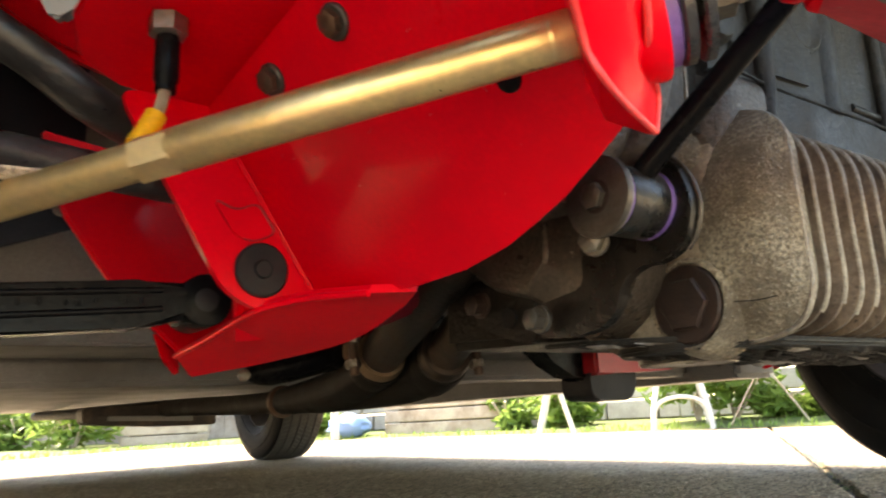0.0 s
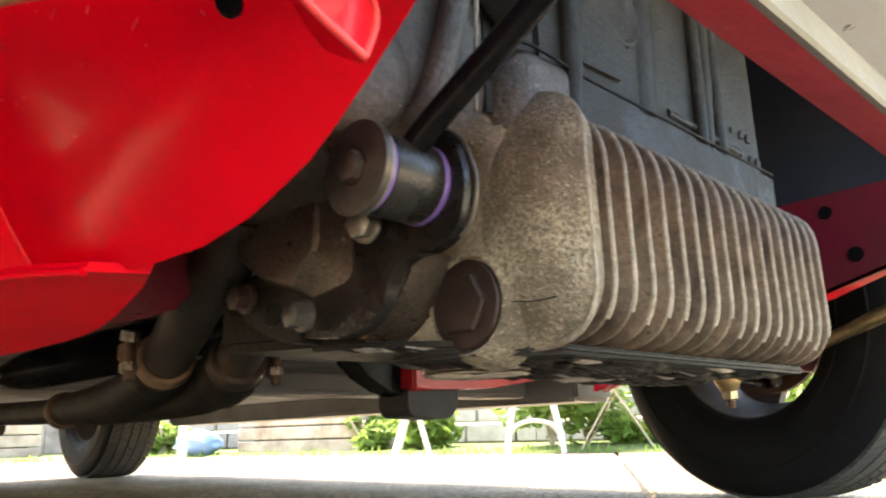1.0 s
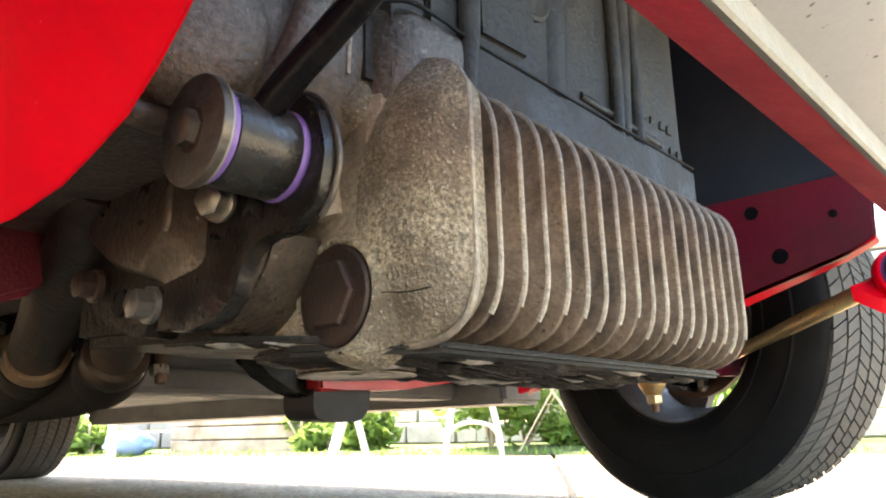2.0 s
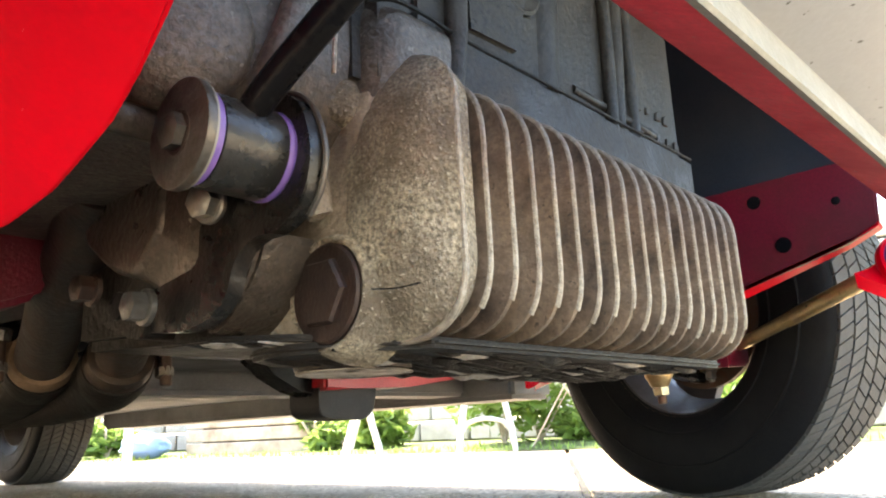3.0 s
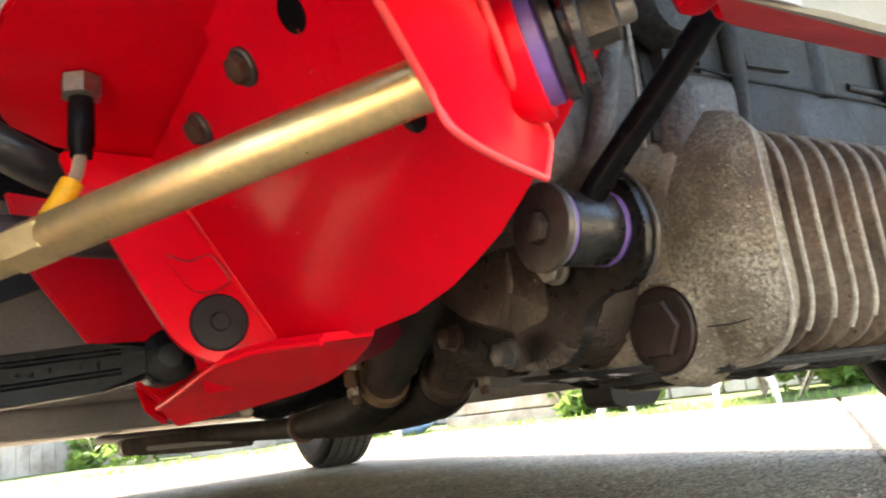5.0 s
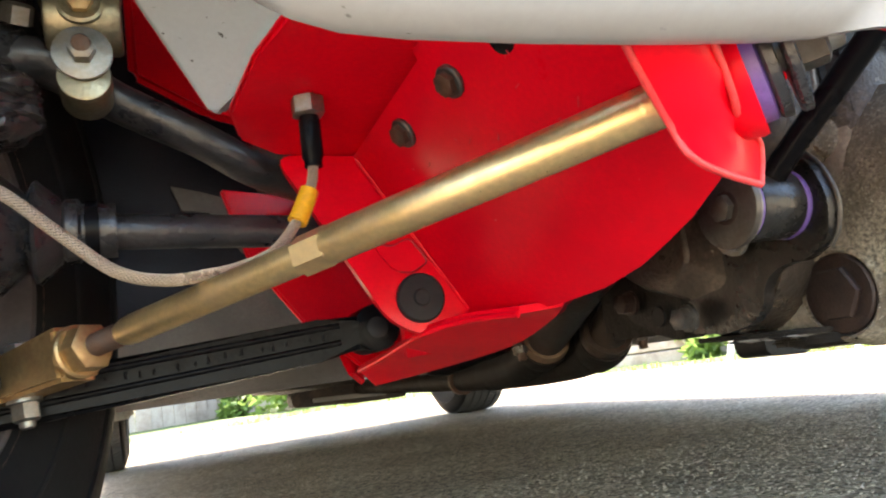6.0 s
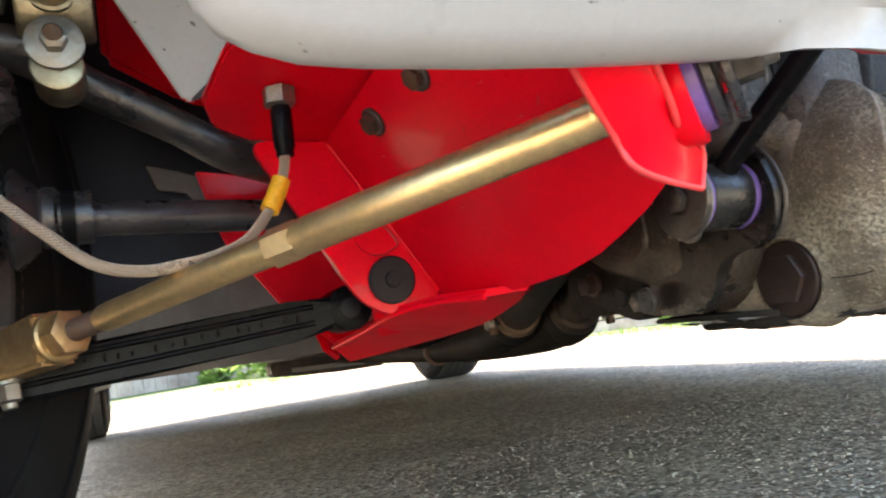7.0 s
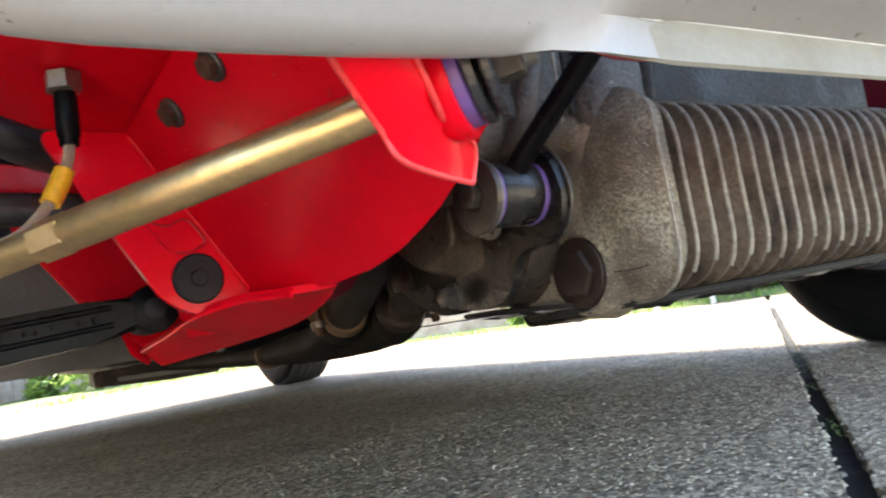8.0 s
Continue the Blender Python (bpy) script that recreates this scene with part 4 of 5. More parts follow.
# ---- tie bars ----
def tie_bar(mir):
    fix = (lambda b: mirrored(b, CX)) if mir else (lambda b: b)
    d = ROD
    A = ROD_IN
    mid = Vector((-0.4335, 0.3195, 0.2143))
    B = mid - d * 0.134
    t = thing("tie_bar", fix_pt((A + B) / 2, mir), "gold zinc-plated adjustable tie bar with a forked end", "tie bar", "front tie bars")
    part("tube", fix(cyl(mid + d * 0.0030, A + d * 0.006, 0.0088, 32, 0.001)), GOLD, t)
    part("weld_ring", fix(lathe(A - d * 0.006, d, [(0, 0.0086), (0.001, 0.0088), (0.0025, 0.0089), (0.004, 0.0087)], 32)), GOLD, t)
    part("inner_tube", fix(lathe(B, d, [(0, 0.0062), (0.004, 0.0074), (0.012, 0.0078), (0.132, 0.0078)], 32)), GOLD, t)
    c = (Vector((-0.05, -0.75, -0.30)) - d * Vector((-0.05, -0.75, -0.30)).dot(d)).normalized()
    e = d.cross(c)
    six = [c * math.cos(k * math.pi / 3) + e * math.sin(k * math.pi / 3) for k in range(6)]
    rings6 = [[mid + d * q + v * r for v in six] for q, r in ((-0.0128, 0.0078), (-0.0120, 0.0095), (0.0040, 0.0095), (0.0052, 0.0082))]
    part("hex_section", fix(loft(rings6)), GOLD, t, sharp=25)
    part("thread", fix(lathe(B - d * 0.024, d, [(0.026 * k / 26, 0.0058 + 0.0007 * (k % 2)) for k in range(27)], 24)), RUSTY, t)
    part("lock_nut", fix(hexa(B - d * 0.037, d, 0.0230, 0.015)), FORK, t)
    part("nut_flange", fix(lathe(B - d * 0.038, d, [(0, 0.0150), (0.0035, 0.0150), (0.0045, 0.0138)], 32)), FORK, t)
    # fork: a tapered block with a slot, bolted to the arm's lug
    s, u, w = basis(d)
    f0 = B - d * 0.037

    def bar(c0, hs, hu, length, hs2, hu2, bev=0.002):
        bm = bmesh.new()
        c1 = c0 - d * length
        ring = [[bm.verts.new(c + s * (a * i) + u * (b * j)) for i, j in ((1, 1), (-1, 1), (-1, -1), (1, -1))] for c, a, b in ((c0, hs, hu), (c1, hs2, hu2))]
        for i in range(4):
            bm.faces.new((ring[0][i], ring[0][(i + 1) % 4], ring[1][(i + 1) % 4], ring[1][i]))
        bm.faces.new(ring[0])
        bm.faces.new(ring[1])
        bmesh.ops.bevel(bm, geom=bm.edges[:], offset=bev, segments=2, affect="EDGES", clamp_overlap=True)
        return bm
    part("fork_block", fix(bar(f0, 0.0125, 0.0150, 0.058, 0.0115, 0.0130, 0.0025)), FORK, t)
    for k in (1, -1):
        part("fork_cheek", fix(bar(f0 - d * 0.055 + u * (k * 0.0102), 0.0112, 0.0030, 0.030, 0.0105, 0.0022, 0.0012)), FORK, t)
    bc = f0 - d * 0.050
    bo = part("fork_bolt", fix(cyl(bc - u * 0.030, bc + u * 0.016, 0.0042, 16)), STEEL, t)
    part("bolt_head", fix(hexa(bc + u * 0.0130, u, 0.013, 0.006)), STEEL, bo)
    part("nut", fix(hexa(bc - u * 0.0160, -u, 0.0135, 0.010)), STEEL, bo)
    part("nut_washer", fix(lathe(bc - u * 0.0135, -u, [(0, 0.0095), (0.0020, 0.0095), (0.0025, 0.0085)], 20)), STEEL, bo)
    # bush stack beyond the ear
    part("collar", fix(lathe(A + d * 0.020, d, [(0, 0.0215), (0.003, 0.0228), (0.0095, 0.0245), (0.0115, 0.0240), (0.0115, 0.015)], 40)), RED, t, "red cup washer")
    part("bush", fix(lathe(A + d * 0.0305, d, [(0, 0.019), (0.001, 0.0205), (0.005, 0.0205), (0.0060, 0.019)], 40)), PURPLE, t, "purple polyurethane bush")
    part("cup_washer", fix(lathe(A + d * 0.0365, d, [(0, 0.0200), (0.001, 0.0212), (0.004, 0.0212), (0.0045, 0.020)], 40)), CHASSIS, t)
    part("end_washer", fix(lathe(A + d * 0.043, d, [(0, 0.0205), (0.001, 0.0215), (0.0035, 0.0215), (0.004, 0.020)], 40)), CHASSIS, t)
    part("end_nut", fix(hexa(A + d * 0.047, d, 0.0165, 0.010)), WASHER, t, "dull grey end nut")
    part("stud", fix(cyl(A - d * 0.004, A + d * 0.062, 0.006, 16)), STEEL, t)
    return t


def fix_pt(p, mir):
    p = Vector(p)
    return (2 * CX - p.x, p.y, p.z) if mir else tuple(p)


tie_bar(False)
tie_bar(True)


# ---- lower arms ----
def lower_arm(mir):
    fix = (lambda b: mirrored(b, CX)) if mir else (lambda b: b)
    t = thing("lower_arm", fix_pt((-0.47, 0.46, 0.18), mir), "black painted steel lower suspension arm", "suspension arm", "lower arms")
    a, b = Vector((-0.60, 0.520, 0.1715)), Vector((-0.356, 0.523, 0.1905))
    d = (b - a).normalized()
    s = Vector((0, 0, 1))
    n = d.cross(s).normalized()
    part("bar", fix(slab([a + s * 0.0120, a - s * 0.0170, b - d * 0.045 - s * 0.0165, b - d * 0.012 - s * 0.0120, b - d * 0.012 + s * 0.0100, b - d * 0.045 + s * 0.0125], n * 0.022, 0.004, seg=3)), BLACK, t)
    for k in (0.0065, -0.0065):
        part("rib", fix(tube([a + s * k + n * 0.0212, (a + b) / 2 + s * k * 0.95 + n * 0.0212, b - d * 0.03 + s * k * 0.9 + n * 0.0212], 0.0022, 10)), BLACK, t)
    rm = random.Random(5)
    for k in range(15):
        c = a + d * (0.055 + 0.0105 * k + rm.uniform(-0.003, 0.003)) + n * 0.0216 + s * rm.uniform(-0.001, 0.001)
        h = rm.uniform(0.0010, 0.0024)
        part("raised_mark", fix(tube([c - s * h, c + d * rm.uniform(-0.001, 0.001), c + s * h], 0.0010, 6, 2)), BLACK, t)
    part("eye", fix(cyl(b + Vector((0, -0.014, 0)), b + Vector((0, 0.025, 0)), 0.017, 28)), BLACK, t)
    part("bush", fix(cyl(b + Vector((0, -0.0145, 0)), b + Vector((0, -0.010, 0)), 0.008, 24)), RUBBER, t)
    part("pin", fix(cyl(b + Vector((0, 0.0, 0)), b + Vector((0, 0.06, 0)), 0.006, 16)), BLACK, t)
    part("ball_pin_eye", fix(cyl(a + Vector((0, -0.004, -0.012)), a + Vector((0, -0.004, 0.016)), 0.020, 28)), BLACK, t)
    part("strut_lug", fix(slab([(-0.648, 0.555, 0.166), (-0.582, 0.478, 0.175), (-0.594, 0.470, 0.175), (-0.658, 0.545, 0.166)], (0, 0, 0.013), 0.003)), IRON, t)
    nut = part("castle_nut", fix(hexa(Vector((-0.617, 0.510, 0.166)), (0, 0, -1), 0.017, 0.012)), STEEL, t)
    part("washer", fix(lathe(Vector((-0.617, 0.510, 0.170)), (0, 0, -1), [(0, 0.011), (0.003, 0.011)], 20)), GOLD, nut)
    return t


lower_arm(False)
lower_arm(True)

# ---- ball joint of the far front wheel ----
joint = thing("ball_joint", (0.475, 0.46, 0.13), "brown and brass coloured ball joint hanging under the far lower arm", "ball joint")
part("housing", lathe((0.475, 0.46, 0.168), (0.1, 0, -1), [(0, 0.013), (0.004, 0.016), (0.012, 0.0165), (0.018, 0.013), (0.024, 0.010)], 24), FORK, joint)
part("nut", hexa((0.4775, 0.46, 0.1435), (0.1, 0, -1), 0.017, 0.010), OLIVE, joint)
part("stud", cyl((0.478, 0.46, 0.140), (0.4795, 0.46, 0.124), 0.0052, 14), RUSTY, joint)
part("bush", cyl((0.497, 0.45, 0.170), (0.520, 0.45, 0.176), 0.0095, 20), YELLOW, joint, "yellowed bush")

# ---- drive shaft ----
shaft = thing("drive_shaft", (-0.50, 0.47, 0.26), "black drive shaft with a ribbed rubber boot", "drive shaft")
part("shaft", cyl((-0.35, 0.512, 0.261), (-0.530, 0.469, 0.262), 0.0108, 28), CHASSIS, shaft)
prof = [(0.0, 0.016), (0.018, 0.016), (0.02, 0.019), (0.026, 0.019), (0.028, 0.017)]
for k in range(3):
    s = 0.029 + k * 0.0195
    r = 0.0285 + k * 0.0048
    prof += [(s, r - 0.009), (s + 0.009, r - 0.001), (s + 0.0115, r + 0.0015), (s + 0.0135, r + 0.0005), (s + 0.0175, r - 0.008)]
prof += [(0.088, 0.041), (0.115, 0.042), (0.118, 0.040)]
boot = part("boot", lathe((-0.520, 0.468, 0.262), (-1, -0.02, 0.02), prof, 40), BOOT, shaft)
part("clamp", lathe((-0.529, 0.468, 0.262), (-1, -0.02, 0.02), [(0, 0.0175), (0.0005, 0.0182), (0.007, 0.0182), (0.0075, 0.0175)], 32), BLACK, boot, "black clamp band")
part("outer_clamp", lathe((-0.612, 0.466, 0.264), (-1, -0.02, 0.02), [(0, 0.0425), (0.0005, 0.0432), (0.009, 0.0432), (0.0095, 0.0425)], 40), STEEL, boot, "perforated steel clamp band")

# ---- hub and swivel ----
hub = thing("swivel_hub", (-0.62, 0.44, 0.24), "black steering swivel hub with a rusty ball joint", "hub")
part("upright", box((-0.665, 0.405, 0.185), (-0.622, 0.475, 0.36), 0.012, seg=3), CHASSIS, hub)
part("ball_joint", lathe((-0.612, 0.425, 0.176), (0, 0, 1), [(0, 0.018), (0.008, 0.020), (0.010, 0.023), (0.018, 0.023), (0.020, 0.020), (0.030, 0.021), (0.034, 0.018)], 32), RUSTY, hub, "rusty ball joint housing")
bm = lathe((-0.583, 0.462, 0.312), (-0.15, -0.1, 1), [(0.0015 * k, 0.016 + 0.0155 * math.sin(min(1.0, k / 8) * 1.57) * (1 if k < 22 else 1 - (k - 22) / 14) + 0.0012 * math.sin(k * 1.9)) for k in range(31)], 72)
for v in bm.verts:
    v.co += Vector((noise.noise(v.co * 120), noise.noise(v.co * 120 + Vector((7, 0, 0))), noise.noise(v.co * 120 + Vector((0, 9, 0))))) * 0.0030
    v.co += Vector((noise.noise(v.co * 420), noise.noise(v.co * 420 + Vector((7, 0, 0))), noise.noise(v.co * 420 + Vector((0, 9, 0))))) * 0.0016
part("dust_boot", bm, BOOT, hub, "torn and wrinkled black rubber dust boot")
part("steering_arm", tube([(-0.625, 0.45, 0.33), (-0.595, 0.47, 0.37), (-0.57, 0.49, 0.385)], 0.016, 16), CHASSIS, hub)
part("arm_bolt", hexa((-0.567, 0.470, 0.393), (0.2, -0.5, 0.8), 0.016, 0.012), STEEL, hub)

# ---- upper arm and damper ----
uparm = thing("upper_arm", (-0.47, 0.50, 0.33), "curved black upper suspension arm", "suspension arm")
part("bar", tube([(-0.60, 0.485, 0.365), (-0.56, 0.49, 0.378), (-0.515, 0.50, 0.355), (-0.465, 0.50, 0.328), (-0.43, 0.51, 0.310), (-0.38, 0.54, 0.30)], 0.012, 20, radii=[0.016, 0.0145, 0.0125, 0.0118, 0.0125, 0.012], sx=1.25), CHASSIS, uparm)
part("pivot_sleeve", cyl((-0.392, 0.500, 0.302), (-0.370, 0.575, 0.300), 0.0155, 28), CHASSIS, uparm)
part("ball_eye", cyl((-0.600, 0.482, 0.345), (-0.600, 0.482, 0.386), 0.021, 28, 0.003), CHASSIS, uparm)
damper = thing("damper", (-0.53, 0.46, 0.39), "gold zinc-plated damper eye with a bright washer and nut", "damper")
part("eye", cyl((-0.552, 0.475, 0.398), (-0.508, 0.475, 0.398), 0.021, 32, 0.003), OLIVE, damper)
part("stud", cyl((-0.531, 0.475, 0.375), (-0.531, 0.435, 0.365), 0.0055, 20), RUSTY, damper)
part("spacer", cyl((-0.531, 0.482, 0.350), (-0.531, 0.450, 0.351), 0.0150, 32), OLIVE, damper)
part("washer", cyl((-0.531, 0.448, 0.364), (-0.531, 0.4455, 0.364), 0.0165, 36, 0.0006), STEEL, damper, "bright steel washer")
part("nut", hexa((-0.531, 0.4455, 0.364), (0, -1, 0), 0.013, 0.009), STEEL, damper)
part("eye_bolt", hexa((-0.531, 0.4555, 0.400), (0, -1, 0.1), 0.013, 0.006), FORK, damper)
part("eye_ring", lathe((-0.531, 0.4565, 0.400), (0, -1, 0.1), [(0, 0.014), (0.002, 0.0135), (0.003, 0.0115), (0.0022, 0.0095)], 28), OLIVE, damper)
part("body", cyl((-0.531, 0.475, 0.41), (-0.545, 0.50, 0.60), 0.024, 28), OLIVE, damper)

# ---- brake hose ----
hose = thing("brake_hose", (-0.413, 0.40, 0.317), "braided steel brake hose with a yellow sleeve and steel union", "brake hose")
part("union_nut", hexa((-0.413, 0.402, 0.318), (0, 0, -1), 0.017, 0.011), STEEL, hose)
part("ferrule", lathe((-0.413, 0.402, 0.307), (-0.02, 0, -1), [(0, 0.0055), (0.003, 0.0062), (0.024, 0.0062), (0.026, 0.0052), (0.030, 0.0052)], 20), BLACK, hose)
run = [(-0.4136, 0.402, 0.279), (-0.4165, 0.401, 0.266), (-0.426, 0.398, 0.247), (-0.442, 0.392, 0.2285), (-0.461, 0.382, 0.2195), (-0.479, 0.372, 0.2150), (-0.498, 0.363, 0.2125), (-0.519, 0.358, 0.2175), (-0.541, 0.356, 0.236),
       (-0.564, 0.358, 0.257), (-0.588, 0.362, 0.268), (-0.612, 0.39, 0.262), (-0.63, 0.42, 0.25)]
part("braid", tube(run, 0.0026, 14), WASHER, hose)
line = spline(run, 14)
vs, fs = [], []
for sgn in (-1, 1):
    for st in range(9):
        prev, acc, side_v = None, 0.0, None
        for i, p in enumerate(line):
            w = (line[min(i + 1, len(line) - 1)] - line[max(i - 1, 0)]).normalized()
            side_v = basis(w)[0] if side_v is None else (side_v - w * side_v.dot(w)).normalized()
            up_v = w.cross(side_v)
            if i:
                acc += (p - line[i - 1]).length
            a = sgn * acc / 0.018 * 6.283 + st * 6.283 / 9
            for da, rr in ((-0.2, 0.0026), (0.0, 0.0030), (0.2, 0.0026)):
                vs.append(p + (side_v * math.cos(a + da) + up_v * math.sin(a + da)) * (rr + 0.0001 * sgn))
            b = len(vs) - 3
            if i:
                fs += [(b - 3, b - 2, b + 1, b), (b - 2, b - 1, b + 2, b + 1)]
me = bpy.data.meshes.new("weave")
me.from_pydata([tuple(v - BASE[hose.name]) for v in vs], [], fs)
me.materials.append(BRAID)
wv = new("weave", me)
wv.parent = hose
wv["kind"] = "stuff"
part("yellow_sleeve", tube([(-0.4180, 0.4008, 0.263), (-0.4225, 0.3994, 0.2535), (-0.4275, 0.3978, 0.2445)], 0.0054, 16), YELLOW, hose, "yellow plastic sleeve")


# ---- wheels ----
def wheel(at, steer, flip, label, nearest):
    """A wheel whose inner side faces -x before the turn, or +x if flipped."""
    R, W = 0.240, 0.160
    t = thing("wheel", (0, 0, 0), label, "wheel", "road wheels")
    prof = []
    for d, r in ((-0.062, 0.132), (-0.070, 0.140), (-0.0785, 0.160), (-0.082, 0.185), (-0.080, 0.207), (-0.074, 0.225), (-0.067, 0.2335), (-0.055, 0.2365),
                 (0.055, 0.2365), (0.067, 0.2335), (0.074, 0.225), (0.080, 0.207), (0.082, 0.185), (0.0785, 0.160), (0.070, 0.140), (0.062, 0.132)):
        prof.append((d, r))
    bm = lathe((0, 0, 0), (1, 0, 0), prof, 96, closed=False)
    tyre = part("tyre", bm, TYRE, t, sharp=50)
    # tread blocks: five rows of slanted blocks with grooves between
    bm = bmesh.new()
    for row, (x0, x1) in enumerate(((-0.066, -0.043), (-0.039, -0.015), (-0.011, 0.011), (0.015, 0.039), (0.043, 0.066))):
        nb = 92
        for k in range(nb):
            a0 = 2 * math.pi * (k + 0.5 * (row % 2)) / nb
            a1 = a0 + 2 * math.pi / nb * 0.86
            sl = 0.055 if row < 2 else -0.055
            vs = []
            for rr in (0.2335, 0.2405):
                for x, a in ((x0, a0), (x0, a1), (x1, a1 + sl), (x1, a0 + sl)):
                    e = 0.0025 if abs(x) > 0.06 else 0.0
                    vs.append(bm.verts.new((x, -(rr - e) * math.cos(a), (rr - e) * math.sin(a))))
            for f in ((0, 1, 2, 3), (4, 5, 6, 7), (0, 1, 5, 4), (1, 2, 6, 5), (2, 3, 7, 6), (3, 0, 4, 7)):
                bm.faces.new([vs[i] for i in f])
    tr = part("tread", bm, TREAD, tyre, "dusty grey tread blocks", smooth=False)
    tr["kind"] = "stuff"
    rim = part("rim", lathe((0, 0, 0), (1, 0, 0), [(-0.060, 0.143), (-0.064, 0.140), (-0.060, 0.130), (-0.045, 0.126), (0.0, 0.112), (0.02, 0.118), (0.045, 0.126), (0.060, 0.130), (0.064, 0.140), (0.060, 0.143)], 64, closed=False), RIM, t)
    for rr, dd, ww, mm, nm in ((0.1375, 0.0645, 0.0035, RUSTY, "rim_lip"), (0.157, 0.0775, 0.0022, TYRE, "bead_ring"), (0.198, 0.0815, 0.0018, TYRE, "sidewall_ring")):
        for sg in (-1, 1):
            part(nm, lathe((sg * dd, 0, 0), (sg, 0, 0), [(-0.002, rr + ww), (0.0006, rr + ww * 0.7), (0.0016, rr), (0.0006, rr - ww * 0.7), (-0.002, rr - ww)], 72, closed=False), mm, rim if nm == "rim_lip" else tyre)
    for k in range(4):
        a = k * math.pi / 2 + 0.5
        bm = bmesh.new()
        n = 7
        lo, hi = [], []
        for i in range(n):
            r = 0.03 + i * 0.0155
            hw = 0.030 + 0.004 * math.cos(i) + (0.012 if i in (0, n - 1) else 0)
            x = 0.030 + 0.012 * math.sin(i / (n - 1) * math.pi)
            for lst, sgn in ((lo, -1), (hi, 1)):
                lst.append((x, r * math.cos(a) - sgn * hw * math.sin(a), r * math.sin(a) + sgn * hw * math.cos(a)))
        top = [[bm.verts.new(p) for p in l] for l in (lo, hi)]
        bot = [[bm.verts.new((p[0] + 0.014, p[1], p[2])) for p in l] for l in (lo, hi)]
        for i in range(n - 1):
            bm.faces.new((top[0][i], top[0][i + 1], top[1][i + 1], top[1][i]))
            bm.faces.new((bot[0][i], bot[0][i + 1], bot[1][i + 1], bot[1][i]))
            bm.faces.new((top[0][i], top[0][i + 1], bot[0][i + 1], bot[0][i]))
            bm.faces.new((top[1][i], top[1][i + 1], bot[1][i + 1], bot[1][i]))
        bm.faces.new((top[0][0], top[1][0], bot[1][0], bot[0][0]))
        bm.faces.new((top[0][-1], top[1][-1], bot[1][-1], bot[0][-1]))
        part("spoke", bm, RIM, rim)
    part("brake_disc", lathe((-0.012, 0, 0), (1, 0, 0), [(0, 0.045), (0.0, 0.098), (0.010, 0.098), (0.010, 0.045)], 48, closed=False), RUSTY, t)
    part("hub_centre", lathe((-0.05, 0, 0), (1, 0, 0), [(0, 0.03), (0.02, 0.045), (0.09, 0.045), (0.095, 0.04)], 32), BLACK, t)
    t.matrix_basis = pose(*at, 0, 0, steer + (180 if flip else 0)) @ Matrix.Scale(1.03, 4)
    return t


wheel((0.72, 0.50, 0.2477), -15.0, False, "front wheel on lock, black tyre on silver spoked rim", True)
wheel((-0.68, 0.44, 0.2477), -20.6, True, "front wheel on lock, black tyre on silver spoked rim", True)
wheel((0.56, 2.56, 0.2477), 0, False, "rear road wheel with a black tyre standing on the driveway", False)
wheel((-0.66, 2.56, 0.2477), 0, True, "rear road wheel with a black tyre standing on the driveway", False)

# ---- exhaust ----
exh = thing("exhaust", (-0.15, 0.62, 0.15), "sooty twin exhaust downpipes joining into one pipe", "exhaust")
p1 = part("downpipe", tube([(-0.205, 0.42, 0.238), (-0.187, 0.48, 0.216), (-0.176, 0.53, 0.203), (-0.155, 0.60, 0.187), (-0.134, 0.674, 0.170)], 0.0198, 28), EXHAUST, exh)
p2 = part("downpipe", tube([(-0.150, 0.43, 0.222), (-0.134, 0.50, 0.202), (-0.121, 0.55, 0.186), (-0.100, 0.616, 0.164)], 0.0180, 28), EXHAUST, exh)
for p, c, m, k, w in ((p1, (-0.134, 0.672, 0.1705), RUST, -1, (0.24, 0.92, -0.26)), (p2, (-0.101, 0.613, 0.1655), EXHAUST, 1, (0.25, 0.90, -0.33))):
    part("clamp_flange", lathe(Vector(c), w, [(-0.012, 0.0200), (-0.011, 0.0235), (-0.004, 0.0250), (0.002, 0.0250), (0.005, 0.0238)], 36), m, p)
    part("pipe_socket", lathe(Vector(c), w, [(0.001, 0.0235), (0.003, 0.0262), (0.014, 0.0268), (0.030, 0.0250), (0.045, 0.0220)], 36), SOOT, p)
    q = Vector(c) + Vector((k * 0.0335, -0.004, 0.004))
    part("clamp_lug", slab([q + Vector((-k * 0.013, 0.002, 0.010)), q + Vector((k * 0.006, 0.002, 0.009)), q + Vector((k * 0.006, 0.002, -0.006)), q + Vector((-k * 0.013, 0.002, -0.010))], (0, 0.005, 0), 0.0015), m, p)
    part("clamp_bolt", hexa(q + Vector((0, -0.002, 0.010)), (0, -0.2, 1), 0.0135, 0.009), SCRAPE, p)
    part("clamp_nut", hexa(q + Vector((0, -0.002, -0.008)), (0, -0.2, -1), 0.0125, 0.008), SCRAPE, p)
    part("clamp_stud", cyl(q + Vector((0, -0.002, 0.012)), q + Vector((0, -0.006, -0.022)), 0.0045, 12), RUSTY, p)
part("collector", tube([(-0.129, 0.69, 0.166), (-0.124, 0.73, 0.155), (-0.122, 0.80, 0.145), (-0.127, 0.925, 0.1395)], 0.025, 24, radii=[0.0245, 0.0235, 0.021, 0.0155]), SOOT, exh)
part("collector_branch", tube([(-0.096, 0.63, 0.159), (-0.094, 0.68, 0.150), (-0.103, 0.75, 0.144), (-0.123, 0.84, 0.140)], 0.025, 24, radii=[0.0245, 0.0235, 0.021, 0.018]), SOOT, exh)
